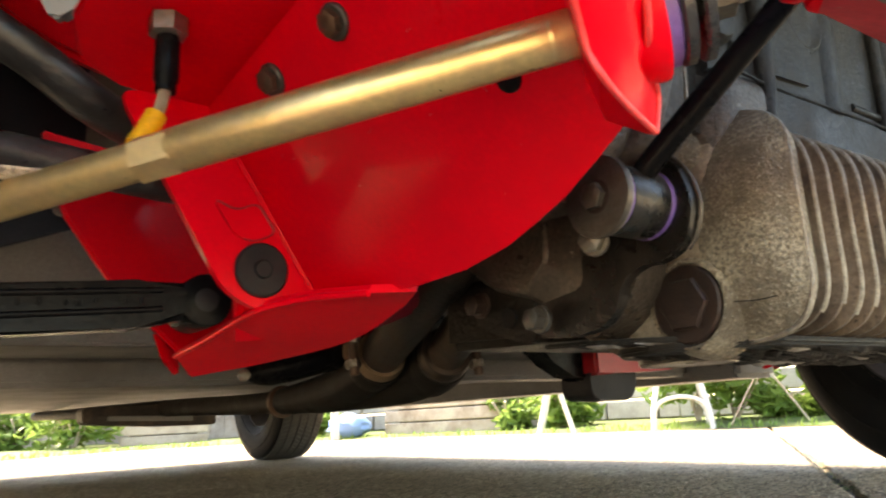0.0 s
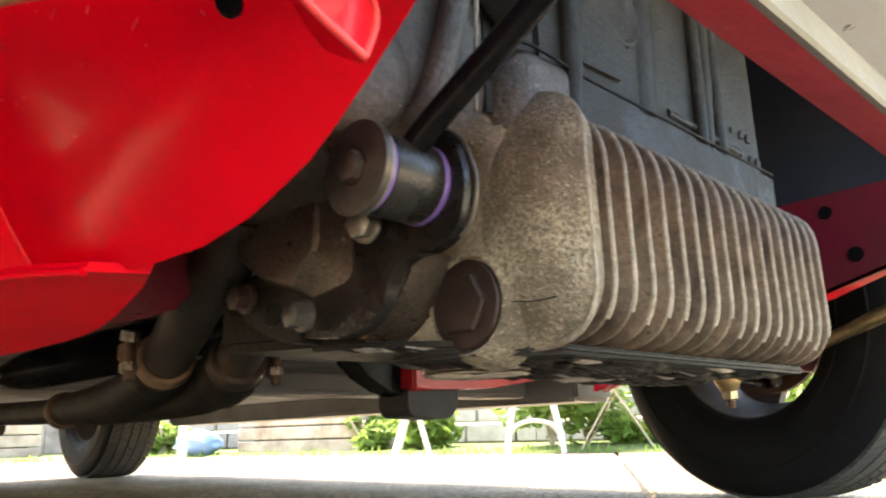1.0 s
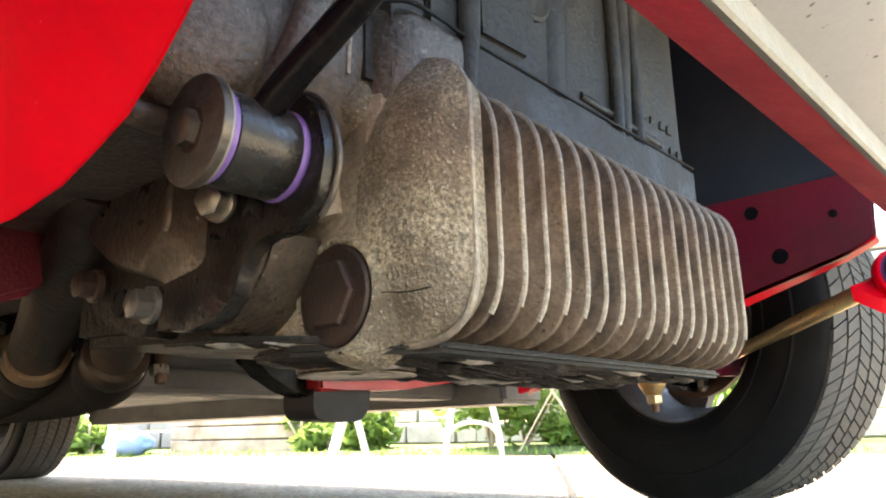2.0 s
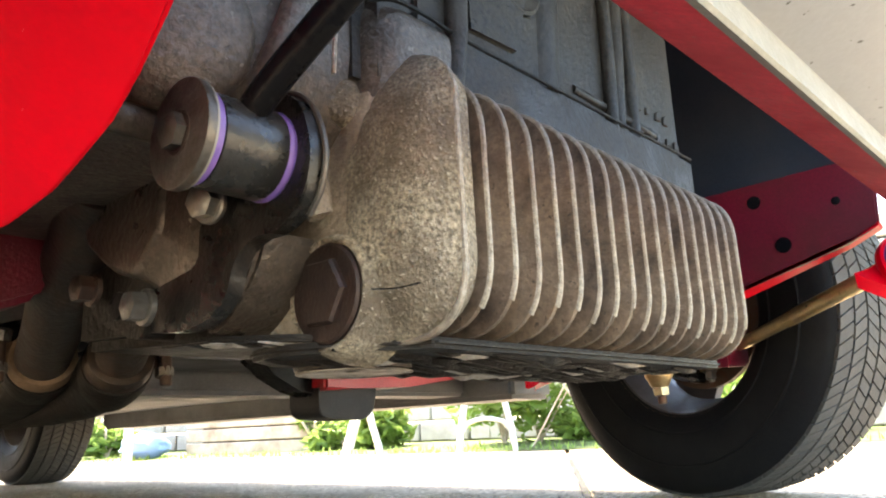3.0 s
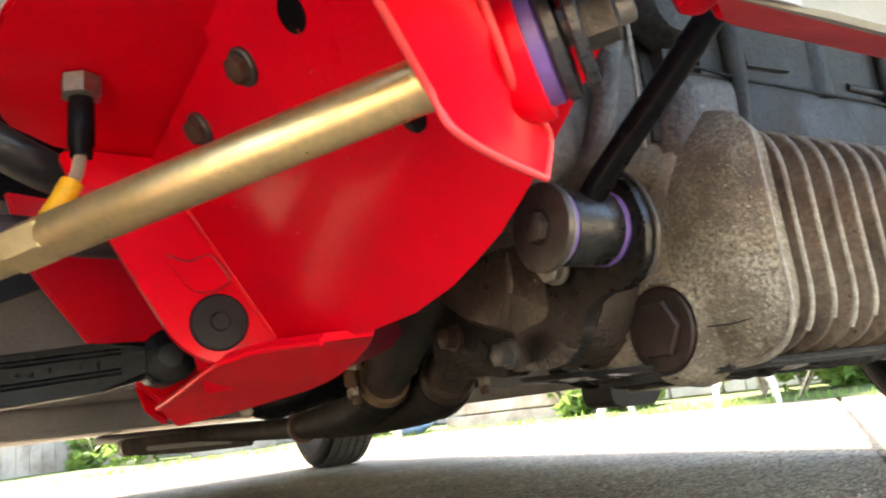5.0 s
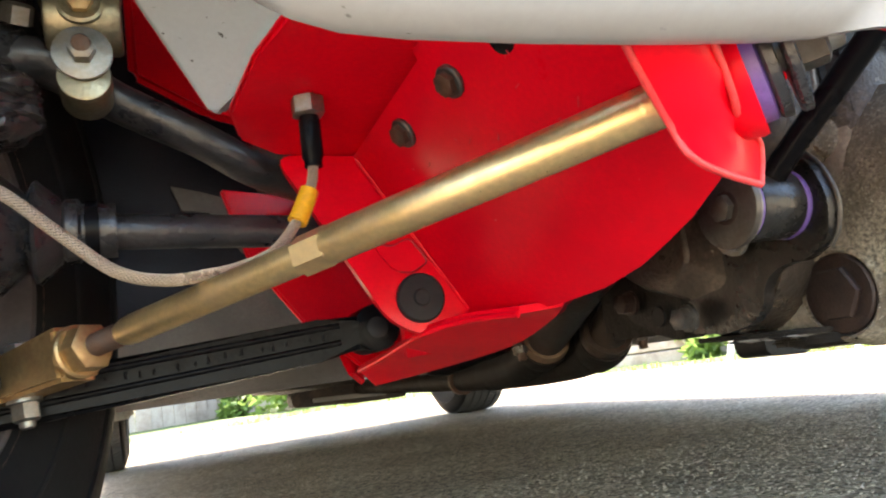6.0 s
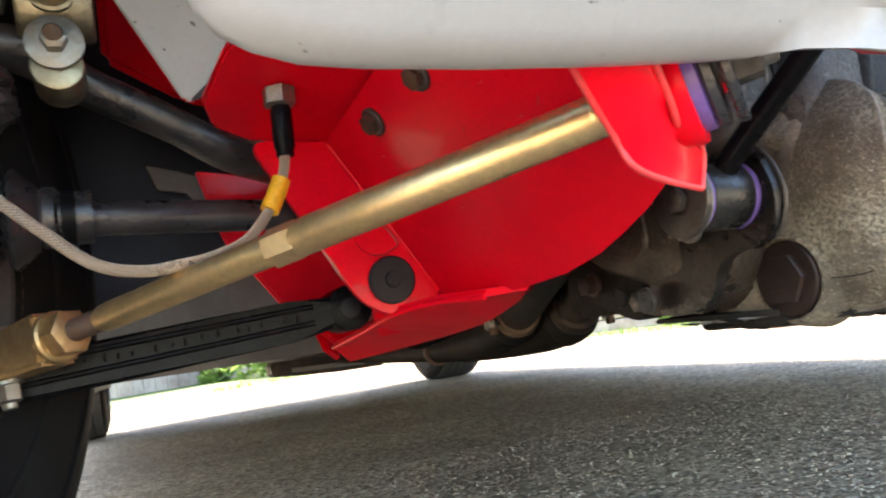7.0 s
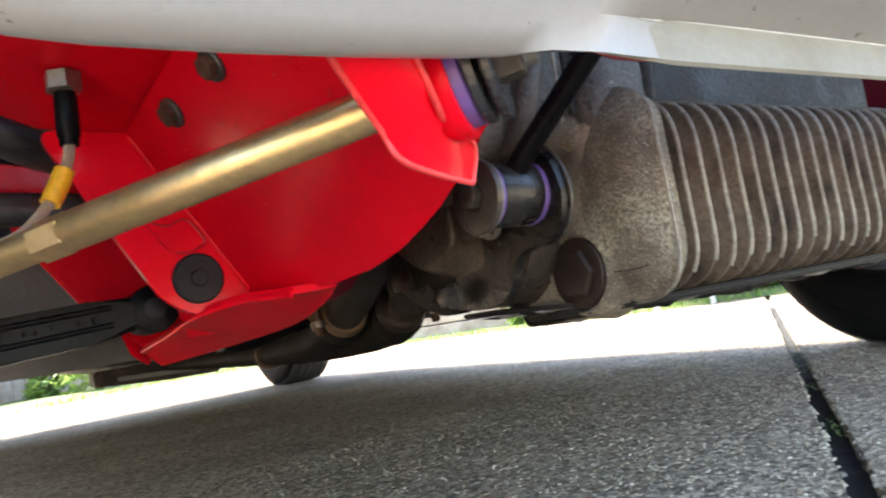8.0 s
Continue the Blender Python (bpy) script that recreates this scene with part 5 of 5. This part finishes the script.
part("joint_ring", lathe((-0.127, 0.918, 0.1395), (-0.05, 0.95, 0.01), [(0, 0.0160), (0.001, 0.0195), (0.008, 0.0195), (0.009, 0.0160)], 28), RUSTY, exh)
part("tail_pipe", tube([(-0.127, 0.92, 0.1395), (-0.135, 1.05, 0.141), (-0.150, 1.4, 0.15), (-0.16, 2.8, 0.18)], 0.0135, 18), SOOT, exh)
hang = part("hanger", slab(rounded([Vector((-0.278, 1.35, 0.154)), Vector((-0.066, 1.35, 0.157)), Vector((-0.064, 1.35, 0.119)), Vector((-0.160, 1.35, 0.120)), Vector((-0.276, 1.35, 0.128))], 0.008, 4), (0, 0.05, 0), 0.004), EXHAUST, exh)
part("hanger_plate", slab([(-0.240, 1.345, 0.140), (-0.115, 1.345, 0.135), (-0.115, 1.345, 0.153), (-0.105, 1.345, 0.153), (-0.105, 1.345, 0.127), (-0.240, 1.345, 0.132)], (0, 0.006, 0), 0.001), UNDER, hang, "pale metal angle on the hanger")

# ---- car body ----
body = thing("car_body", (CX, 1.6, 0.2), "white small classic car body with a grey underbody", "car body")


def hull():
    bm = bmesh.new()
    stations = [(0.10, 0.60, 0.62, 0.30), (0.13, 0.66, 0.72, 0.26), (0.25, 0.69, 0.80, 0.25), (0.70, 0.705, 0.88, 0.25), (0.98, 0.71, 0.92, 0.18), (1.25, 0.71, 1.28, 0.18), (1.6, 0.71, 1.36, 0.18),
                (2.2, 0.71, 1.34, 0.18), (2.60, 0.70, 1.24, 0.22), (2.86, 0.68, 0.86, 0.28), (2.94, 0.63, 0.80, 0.34)]
    rings = []
    for y, w, h, b in stations:
        arch = max(0.0, 1 - ((y - 0.44) / 0.30) ** 2) * 0.30 + max(0.0, 1 - ((y - 2.56) / 0.30) ** 2) * 0.26
        b = b + arch
        ring = []
        for k in range(17):
            a = math.pi * k / 16
            cx, sz = math.cos(a), math.sin(a)
            ring.append(bm.verts.new((CX - w * math.copysign(abs(cx) ** 0.45, cx), y, b + (h - b) * sz ** 0.6)))
        rings.append(ring)
    for p, q in zip(rings, rings[1:]):
        for i in range(16):
            bm.faces.new((p[i], p[i + 1], q[i + 1], q[i]))
    bm.faces.new(rings[-1])
    return bm


# unseen panel, added over the grille opening to cut light on the engine
part("grille_shade", slab([(-0.50, 0.10, 0.45), (0.61, 0.10, 0.45), (0.61, 0.10, 0.615), (-0.50, 0.10, 0.615)], (0, 0.004, 0), 0.001), WHITE, body)
part("shell", hull(), WHITE, body, "white body shell, open at the grille", sharp=60)
# front valance: swept along x, profile in (y, z)
bm = bmesh.new()
rings = []
VX = [(-0.494, 0.156, 0.300, 0), (-0.4905, 0.152, 0.262, 0), (-0.4862, 0.150, 0.2465, 0), (-0.4810, 0.150, 0.2402, 0), (-0.4735, 0.150, 0.2363, 0), (-0.4621, 0.150, 0.2333, 0), (-0.445, 0.150, 0.2322, 0), (-0.41, 0.150, 0.2322, 0), (-0.37, 0.149, 0.2328, 0), (-0.335, 0.148, 0.2340, 0),
      (-0.318, 0.145, 0.2340, 0.15), (-0.304, 0.138, 0.2335, 0.5), (-0.290, 0.128, 0.2295, 0.85), (-0.278, 0.1228, 0.2265, 1), (-0.2, 0.121, 0.2255, 1), (-0.1, 0.1188, 0.2248, 1), (0.0, 0.1165, 0.224, 1), (0.2, 0.112, 0.2225, 1), (0.42, 0.107, 0.221, 1)]
SOFT = ((0.012, 0.012), (0.006, 0.001), (0.0, 0.0), (-0.010, 0.006), (-0.030, 0.035), (-0.045, 0.08), (-0.052, 0.13), (-0.047, 0.13), (-0.02, 0.04))
CRISP = ((0.009, 0.019), (0.004, 0.002), (0.002, 0.0012), (0.0045, 0.0165), (-0.030, 0.027), (-0.070, 0.050), (-0.105, 0.11), (-0.098, 0.11), (-0.014, 0.036))
for x, y, z, k in VX:
    rings.append([bm.verts.new((x, y + a[0] * (1 - k) + b[0] * k, z + a[1] * (1 - k) + b[1] * k)) for a, b in zip(SOFT, CRISP)])
for p, q in zip(rings, rings[1:]):
    for i in range(len(p)):
        bm.faces.new((p[i], p[(i + 1) % len(p)], q[(i + 1) % len(p)], q[i]))
bm.faces.new(rings[0])
bm.faces.new(rings[-1])
part("front_valance", bm, WHITE, body, sharp=50)
def strip(profile, name, material, label):
    """A strip along the front edge: (how far behind it, how far above it) pairs."""
    bm = bmesh.new()
    rings = []
    for x in (-0.290, -0.276, -0.262, -0.2, -0.1, 0.0, 0.1, 0.2, 0.3, 0.42):
        e, z = 0.121 - 0.0225 * (x + 0.2), 0.225 - 0.0075 * (x + 0.2)
        k = min(1.0, max(0.04, (x + 0.292) / 0.03))
        rings.append([bm.verts.new((x, e + a * k + 0.010 * (1 - k), z + b * k + 0.006 * (1 - k))) for a, b in profile])
    for p, q in zip(rings, rings[1:]):
        for i in range(len(p)):
            bm.faces.new((p[i], p[(i + 1) % len(p)], q[(i + 1) % len(p)], q[i]))
    bm.faces.new(rings[0])
    bm.faces.new(rings[-1])
    return part(name, bm, material, body, label, sharp=50)


strip([(-0.0004, 0.0006), (0.0010, -0.0006), (0.0045, 0.0010), (0.0055, 0.0165), (0.0022, 0.0165)], "cream_edge", CREAM, "cream sealed lower edge")
strip([(0.0022, 0.0010), (0.028, 0.0120), (0.030, 0.014), (0.027, 0.0145), (0.0045, 0.004)], "valance_flange", DUSTY_RED, "red painted underside of the valance flange")
# thin light tube in place of the light caught by the crease
bm = bmesh.new()
tube([(x, 0.121 - 0.0225 * (x + 0.2) + 0.0038, 0.225 - 0.0075 * (x + 0.2) + 0.0168) for x in (-0.272, -0.24, -0.2, -0.1, 0.0, 0.1, 0.2, 0.3, 0.42)], 0.0012, 10, 4, bm, radii=[0.0002, 0.0009, 0.0012, 0.0012, 0.0012, 0.0012, 0.0012, 0.0012, 0.0012])
part("crease_glint", bm, GLINT, body, "bright line along the crease, a highlight put into the colour")
for x, y in ((-0.270, 0.1505), (-0.255, 0.149)):
    part("flange_bolt", lathe((x, y + 0.004, 0.252), (0, 0, -1), [(0, 0.007), (0.003, 0.0072), (0.007, 0.006), (0.009, 0.003)], 16), RED, body, "red painted bolt")
part("closing_panel", slab([(-0.502, 0.445, 0.400), (-0.463, 0.445, 0.3265), (-0.457, 0.445, 0.3255), (-0.445, 0.442, 0.342), (-0.400, 0.430, 0.369), (-0.398, 0.40, 0.44), (-0.502, 0.42, 0.44)], (0.004, 0.012, 0.004), 0.002), WHITE, body)
part("floor_pan", box((-0.60, 0.78, 0.190), (0.70, 2.75, 0.205), 0.004), UNDER, body)
part("toe_board", slab([(-0.60, 0.72, 0.62), (-0.60, 0.78, 0.19), (0.70, 0.78, 0.19), (0.70, 0.72, 0.62)], (0, 0.015, 0), 0.003), UNDER, body)
part("sill", box((-0.655, 0.80, 0.150), (-0.55, 2.3, 0.215), 0.008), UNDER, body)
part("sill", box((0.64, 0.80, 0.150), (0.755, 2.3, 0.215), 0.008), UNDER, body)
part("floor_member", box((-0.55, 0.90, 0.160), (0.64, 0.98, 0.192), 0.006), UNDER, body)
part("inner_wing", slab([(-0.60, 0.70, 0.20), (-0.40, 0.70, 0.28), (-0.40, 0.70, 0.62), (-0.66, 0.70, 0.62)], (0, 0.006, 0), 0.001), NAVY, body)
part("inner_wing", slab([(0.45, 0.15, 0.33), (0.45, 0.78, 0.33), (0.45, 0.78, 0.62), (0.45, 0.15, 0.62)], (0.006, 0, 0), 0.001), NAVY, body)
part("wing_edge", slab([(-0.478, 0.69, 0.352), (-0.452, 0.69, 0.345), (-0.430, 0.69, 0.338), (-0.405, 0.69, 0.285), (-0.420, 0.69, 0.285), (-0.445, 0.69, 0.325), (-0.470, 0.69, 0.328)], (0, 0.005, 0), 0.001), UNDER, body)
part("heel_block", slab([Vector((q[0], 0.612, q[1])) for q in rounded([(0.090, 0.121), (0.146, 0.118), (0.160, 0.127), (0.164, 0.165), (0.090, 0.165)], 0.012, 5)], (0, 0.045, 0), 0.004, seg=3), RUBBER, sub, "black rubber mounting block")

# ---- garden beyond the driveway ----
EDGE = [(-9, 5.5), (-3.0, 4.8), (0.0, 5.0), (0.7, 5.6), (1.3, 5.3), (2.1, 4.4), (2.3, 2.9), (2.5, 1.9), (2.9, -0.5), (6, -6)]


def along(s):
    """A point of the driveway's edge and the way outwards there; s counts the corners."""
    i = min(int(s), len(EDGE) - 2)
    a, b = Vector(EDGE[i]), Vector(EDGE[i + 1])
    d = (b - a).normalized()
    return a + (b - a) * (s - i), Vector((-d.y, d.x)), d


bm = bmesh.new()
rows = []
for s in range(len(EDGE)):
    p, n, d = along(min(s, len(EDGE) - 1.001))
    rows.append([bm.verts.new((p.x + n.x * k, p.y + n.y * k, z)) for k, z in ((0, 0.003), (0.08, 0.010), (0.5, 0.03), (8, 0.1), (60, 0.2))])
for p, q in zip(rows, rows[1:]):
    for i in range(4):
        bm.faces.new((p[i], p[i + 1], q[i + 1], q[i]))
tagged(part("lawn", bm, GRASS), "strip of sunlit grass beside the driveway", "lawn", kind="structure")

rg = random.Random(17)
vs, fs = [], []
for k in range(2000):
    e, n, d = along(rg.uniform(1.6, 7.9))
    off = abs(rg.gauss(0.0, 0.14)) - 0.02
    c = Vector((e.x + n.x * off, e.y + n.y * off, 0.0))
    L = rg.uniform(0.015, 0.055) * (0.6 + 0.5 * rg.random())
    a = rg.uniform(0, 6.28)
    w = Vector((math.cos(a), math.sin(a), 0)) * rg.uniform(0.002, 0.005)
    tip = c + Vector((rg.uniform(-0.4, 0.4) * L, rg.uniform(-0.4, 0.4) * L, L))
    b = len(vs)
    vs += [c - w, c + w, (c + tip) / 2 + w * 0.8 + Vector((0, 0, L * 0.1)), (c + tip) / 2 - w * 0.8 + Vector((0, 0, L * 0.1)), tip]
    fs += [(b, b + 1, b + 2, b + 3), (b + 3, b + 2, b + 4)]
me = bpy.data.meshes.new("grass")
me.from_pydata([tuple(v) for v in vs], [], fs)
me.materials.append(LEAF)
tagged(new("grass", me), "fringe of green grass blades along the driveway edge", "grass", kind="stuff")

# out of view, added only to dim the light reaching under the car
tagged(part("shade_wall", box((-2.75, 0.6, 0.0), (-2.5, 4.5, 2.6), 0.01), WALLPAINT), "unseen grey wall added to hold back light from the west", "wall", kind="structure")



def offset_edge(k):
    """The corners of the driveway's edge, moved outwards by k."""
    out = []
    for i, p in enumerate(EDGE):
        ds = [(Vector(EDGE[j + 1]) - Vector(EDGE[j])).normalized() for j in (i - 1, i) if 0 <= j < len(EDGE) - 1]
        n = sum((Vector((-d.y, d.x)) for d in ds), Vector((0, 0))).normalized()
        c = n.dot(Vector((-ds[0].y, ds[0].x)))
        out.append(Vector(p) + n * (k / c))
    return out


def along_line(line, s):
    i = min(int(s), len(line) - 2)
    d = line[i + 1] - line[i]
    return line[i] + d * (s - i), Vector((-d.y, d.x)).normalized(), d.normalized(), d.length


rng = random.Random(11)


def leaves(bm, centre, spread, count, size):
    for _ in range(count):
        while True:
            q = Vector((rng.uniform(-1, 1), rng.uniform(-1, 1), rng.uniform(-1, 1)))
            if 0.25 < q.length < 1:
                break
        c = Vector(centre) + Vector((q.x * spread[0], q.y * spread[1], q.z * spread[2]))
        a = Vector((rng.uniform(-1, 1), rng.uniform(-1, 1), rng.uniform(-0.6, 0.6))).normalized()
        b = a.orthogonal().normalized()
        b.rotate(Matrix.Rotation(rng.uniform(0, 6.28), 3, a))
        L = size * rng.uniform(0.6, 1.3)
        bend = a.cross(b) * L * 0.15
        vs = [bm.verts.new(v) for v in (c - a * L, c + b * L * 0.38 + bend, c + a * L, c - b * L * 0.38 + bend)]
        bm.faces.new((vs[0], vs[1], vs[2]))
        bm.faces.new((vs[0], vs[2], vs[3]))


def shrub(at, w, h, label, count=900, size=0.045):
    t = thing("shrub", (*at, 0.0), label, "shrub", "garden shrubs")
    bm = bmesh.new()
    for k in range(6):
        a = k * 1.05 + rng.uniform(-0.3, 0.3)
        tube([(at[0], at[1], 0.0), (at[0] + math.cos(a) * w * 0.25, at[1] + math.sin(a) * w * 0.25, h * 0.45), (at[0] + math.cos(a) * w * 0.6, at[1] + math.sin(a) * w * 0.6, h * 0.85)], 0.008, 6, 4, bm)
    part("stem", bm, TIMBER, t)["kind"] = "stuff"
    bm = bmesh.new()
    for k in range(7):
        a = rng.uniform(0, 6.28)
        leaves(bm, (at[0] + math.cos(a) * w * 0.5, at[1] + math.sin(a) * w * 0.5, h * rng.uniform(0.25, 0.85)), (w * 0.55, w * 0.55, h * 0.3), count // 7, size)
    f = part("foliage", bm, LEAF, t, smooth=False)
    f["kind"] = "stuff"
    return t


for x, y, w, h in ((1.94, 5.14, 0.18, 0.24), (2.52, 3.66, 0.16, 0.22), (2.66, 3.30, 0.20, 0.28), (2.84, 2.52, 0.32, 0.80), (3.02, 2.42, 0.30, 0.75), (3.00, 2.12, 0.16, 0.17), (3.15, 1.86, 0.26, 0.5),
                   (0.50, 6.05, 0.34, 0.42), (0.20, 6.35, 0.22, 0.30), (3.30, 1.3, 0.3, 0.5), (-0.9, 6.3, 0.35, 0.45)):
    shrub((x, y), w, h, "leafy green garden shrub in the sun")

# low stone wall in courses behind the bed
wall = thing("garden_wall", (2.6, 3.8, 0.0), "pale weathered stone garden wall", "wall")
stone_w, stone_h = 0.36, 0.13
WALL_LINE = offset_edge(1.1)
n_st = 0
for course in range(8):
    s = 4.02 + 0.06 * (course % 2)
    while s < 7.9:
        q, n, d, seglen = along_line(WALL_LINE, s)
        L = min(stone_w * rng.uniform(0.7, 1.25), (int(s) + 1 - s) * seglen + 0.04)
        o = [(q.x, q.y, course * stone_h + 0.04), (q.x + d.x * (L - 0.012), q.y + d.y * (L - 0.012), course * stone_h + 0.04),
             (q.x + d.x * (L - 0.012), q.y + d.y * (L - 0.012), course * stone_h + 0.04 + stone_h - 0.012), (q.x, q.y, course * stone_h + 0.04 + stone_h - 0.012)]
        dep = rng.uniform(0.20, 0.23)
        part("stone", slab(o, (n.x * dep, n.y * dep, 0), 0.008, seg=1), STONE, wall)
        s += L / seglen
        n_st += 1
# timber edging and fence farther along
fence = thing("fence", (-1.5, 5.9, 0.0), "weathered timber fence of upright boards", "fence")
FENCE_LINE = offset_edge(1.3)
s = 1.0
while s < 3.98:
    q, n, d, seglen = along_line(FENCE_LINE, s)
    hh = 1.1 + rng.uniform(-0.02, 0.02)
    o = [(q.x, q.y, 0.0), (q.x + d.x * 0.116, q.y + d.y * 0.116, 0.0), (q.x + d.x * 0.116, q.y + d.y * 0.116, hh), (q.x, q.y, hh)]
    part("board", slab(o, (n.x * 0.02, n.y * 0.02, 0), 0.003, seg=1), TIMBER, fence)
    s += 0.118 / seglen
for z in (0.25, 0.85):
    part("rail", tube([(v.x, v.y, z) for v in offset_edge(1.36)[1:5]], 0.03, 6, 1), TIMBER, fence)


def planter(a, b, depth, courses, label):
    """A raised bed of stacked timber sleepers along the line from a to b."""
    a, b = Vector((*a, 0)), Vector((*b, 0))
    d = (b - a).normalized()
    n = Vector((-d.y, d.x, 0))
    t = thing("planter", tuple((a + b) / 2), label, "planter", "timber planters")
    for k in range(courses):
        z = 0.01 + k * 0.085
        for q, r in ((a, b), (a + n * depth, b + n * depth)):
            part("sleeper", slab([q + Vector((0, 0, z)), r + Vector((0, 0, z)), r + Vector((0, 0, z + 0.078)), q + Vector((0, 0, z + 0.078))], n * 0.06, 0.006, seg=1), TIMBER, t)
        for q in (a, b - d * 0.06):
            part("sleeper", slab([q + n * 0.062 + Vector((0, 0, z)), q + n * 0.062 + d * 0.06 + Vector((0, 0, z)), q + n * 0.062 + d * 0.06 + Vector((0, 0, z + 0.078)), q + n * 0.062 + Vector((0, 0, z + 0.078))], n * (depth - 0.064), 0.006, seg=1), TIMBER, t)
    part("soil", slab([a + d * 0.07 + n * 0.07, b - d * 0.07 + n * 0.07, b - d * 0.07 + n * (depth - 0.01), a + d * 0.07 + n * (depth - 0.01)], (0, 0, courses * 0.085 - 0.03), 0.01, seg=1), OILY, t)
    return t


planter((0.80, 6.00), (1.40, 5.85), 0.5, 3, "low brown timber planter of stacked sleepers")
planter((2.24, 4.66), (2.50, 3.66), 0.5, 4, "raised bed of pale weathered timber sleepers")


def bent_leg(points, r=0.011):
    return tube(points, r, 10, 6)


def garden_stool(at, turn):
    t = thing("garden_table", (0, 0, 0), "small white metal garden table with arched braces", "table", "garden tables")
    for sx in (-1, 1):
        for sy in (-1, 1):
            part("leg", bent_leg([(sx * 0.128, sy * 0.128, 0.0), (sx * 0.118, sy * 0.118, 0.10), (sx * 0.085, sy * 0.085, 0.27), (sx * 0.08, sy * 0.08, 0.36), (sx * 0.11, sy * 0.11, 0.47)], 0.013), CHAIRWHITE, t)
    for sy in (-1, 1):
        part("brace", bent_leg([(-0.118, sy * 0.118, 0.09), (-0.08, sy * 0.114, 0.132), (0, sy * 0.112, 0.150), (0.08, sy * 0.114, 0.132), (0.118, sy * 0.118, 0.09)], 0.010), CHAIRWHITE, t)
    part("tabletop", lathe((0, 0, 0.465), (0, 0, 1), [(0, 0.20), (0.004, 0.22), (0.012, 0.225), (0.018, 0.22), (0.02, 0.19)], 36), CHAIRWHITE, t)
    t.matrix_basis = pose(at[0], at[1], 0.0, 0, 0, turn)
    return t


def trestle(at, turn):
    t = thing("trestle", (0, 0, 0), "white folding trestle on the driveway edge", "trestle")
    for sx in (-1, 1):
        for sy in (-1, 1):
            part("leg", tube([(sx * 0.30, sy * 0.085, 0.0), (sx * 0.30, sy * 0.022, 0.24), (sx * 0.30, sy * 0.004, 0.40)], 0.012, 8, 3), CHAIRWHITE, t)
    part("top_rail", box((-0.34, -0.02, 0.395), (0.34, 0.02, 0.43), 0.005), CHAIRWHITE, t)
    t.matrix_basis = pose(at[0], at[1], 0.0, 0, 0, turn)
    return t


def garden_chair(at, turn):
    t = thing("garden_chair", (0, 0, 0), "thin grey metal folding chair behind the table", "chair")
    for sy in (-1, 1):
        part("leg", bent_leg([(-0.17, sy * 0.16, 0.0), (-0.05, sy * 0.16, 0.20), (0.10, sy * 0.16, 0.44)], 0.0045), BRAID, t)
        part("leg", bent_leg([(0.17, sy * 0.15, 0.0), (0.05, sy * 0.15, 0.20), (-0.12, sy * 0.15, 0.46)], 0.0045), BRAID, t)
    part("stretcher", bent_leg([(-0.12, -0.16, 0.09), (-0.12, 0.0, 0.09), (-0.12, 0.16, 0.09)], 0.004), BRAID, t)
    part("seat", slab([(-0.18, -0.18, 0.44), (0.18, -0.18, 0.44), (0.18, 0.18, 0.44), (-0.18, 0.18, 0.44)], (0, 0, 0.014), 0.005), CHAIRWHITE, t)
    t.matrix_basis = pose(at[0], at[1], 0.0, 0, 0, turn)
    return t


garden_stool((2.47, 2.34), -51)
garden_chair((2.78, 2.08), -60)
trestle((2.22, 2.92), 46)
post = thing("post", (1.84, 4.62, 0.0), "white painted post beside the driveway", "post")
part("shaft", box((1.815, 4.60, 0.0), (1.86, 4.645, 1.1), 0.005), CHAIRWHITE, post)
bag = thing("bag", (2.02, 4.75, 0.0), "crumpled blue and white plastic bag", "bag")
bm = bmesh.new()
bmesh.ops.create_icosphere(bm, subdivisions=3, radius=1.0)
for v in bm.verts:
    k = 1 + 0.25 * noise.noise(v.co * 2.3)
    v.co = Vector((2.02 + v.co.x * 0.15 * k, 4.75 + v.co.y * 0.12 * k, 0.085 + v.co.z * 0.085 * k))
part("sack", bm, BLUE, bag)
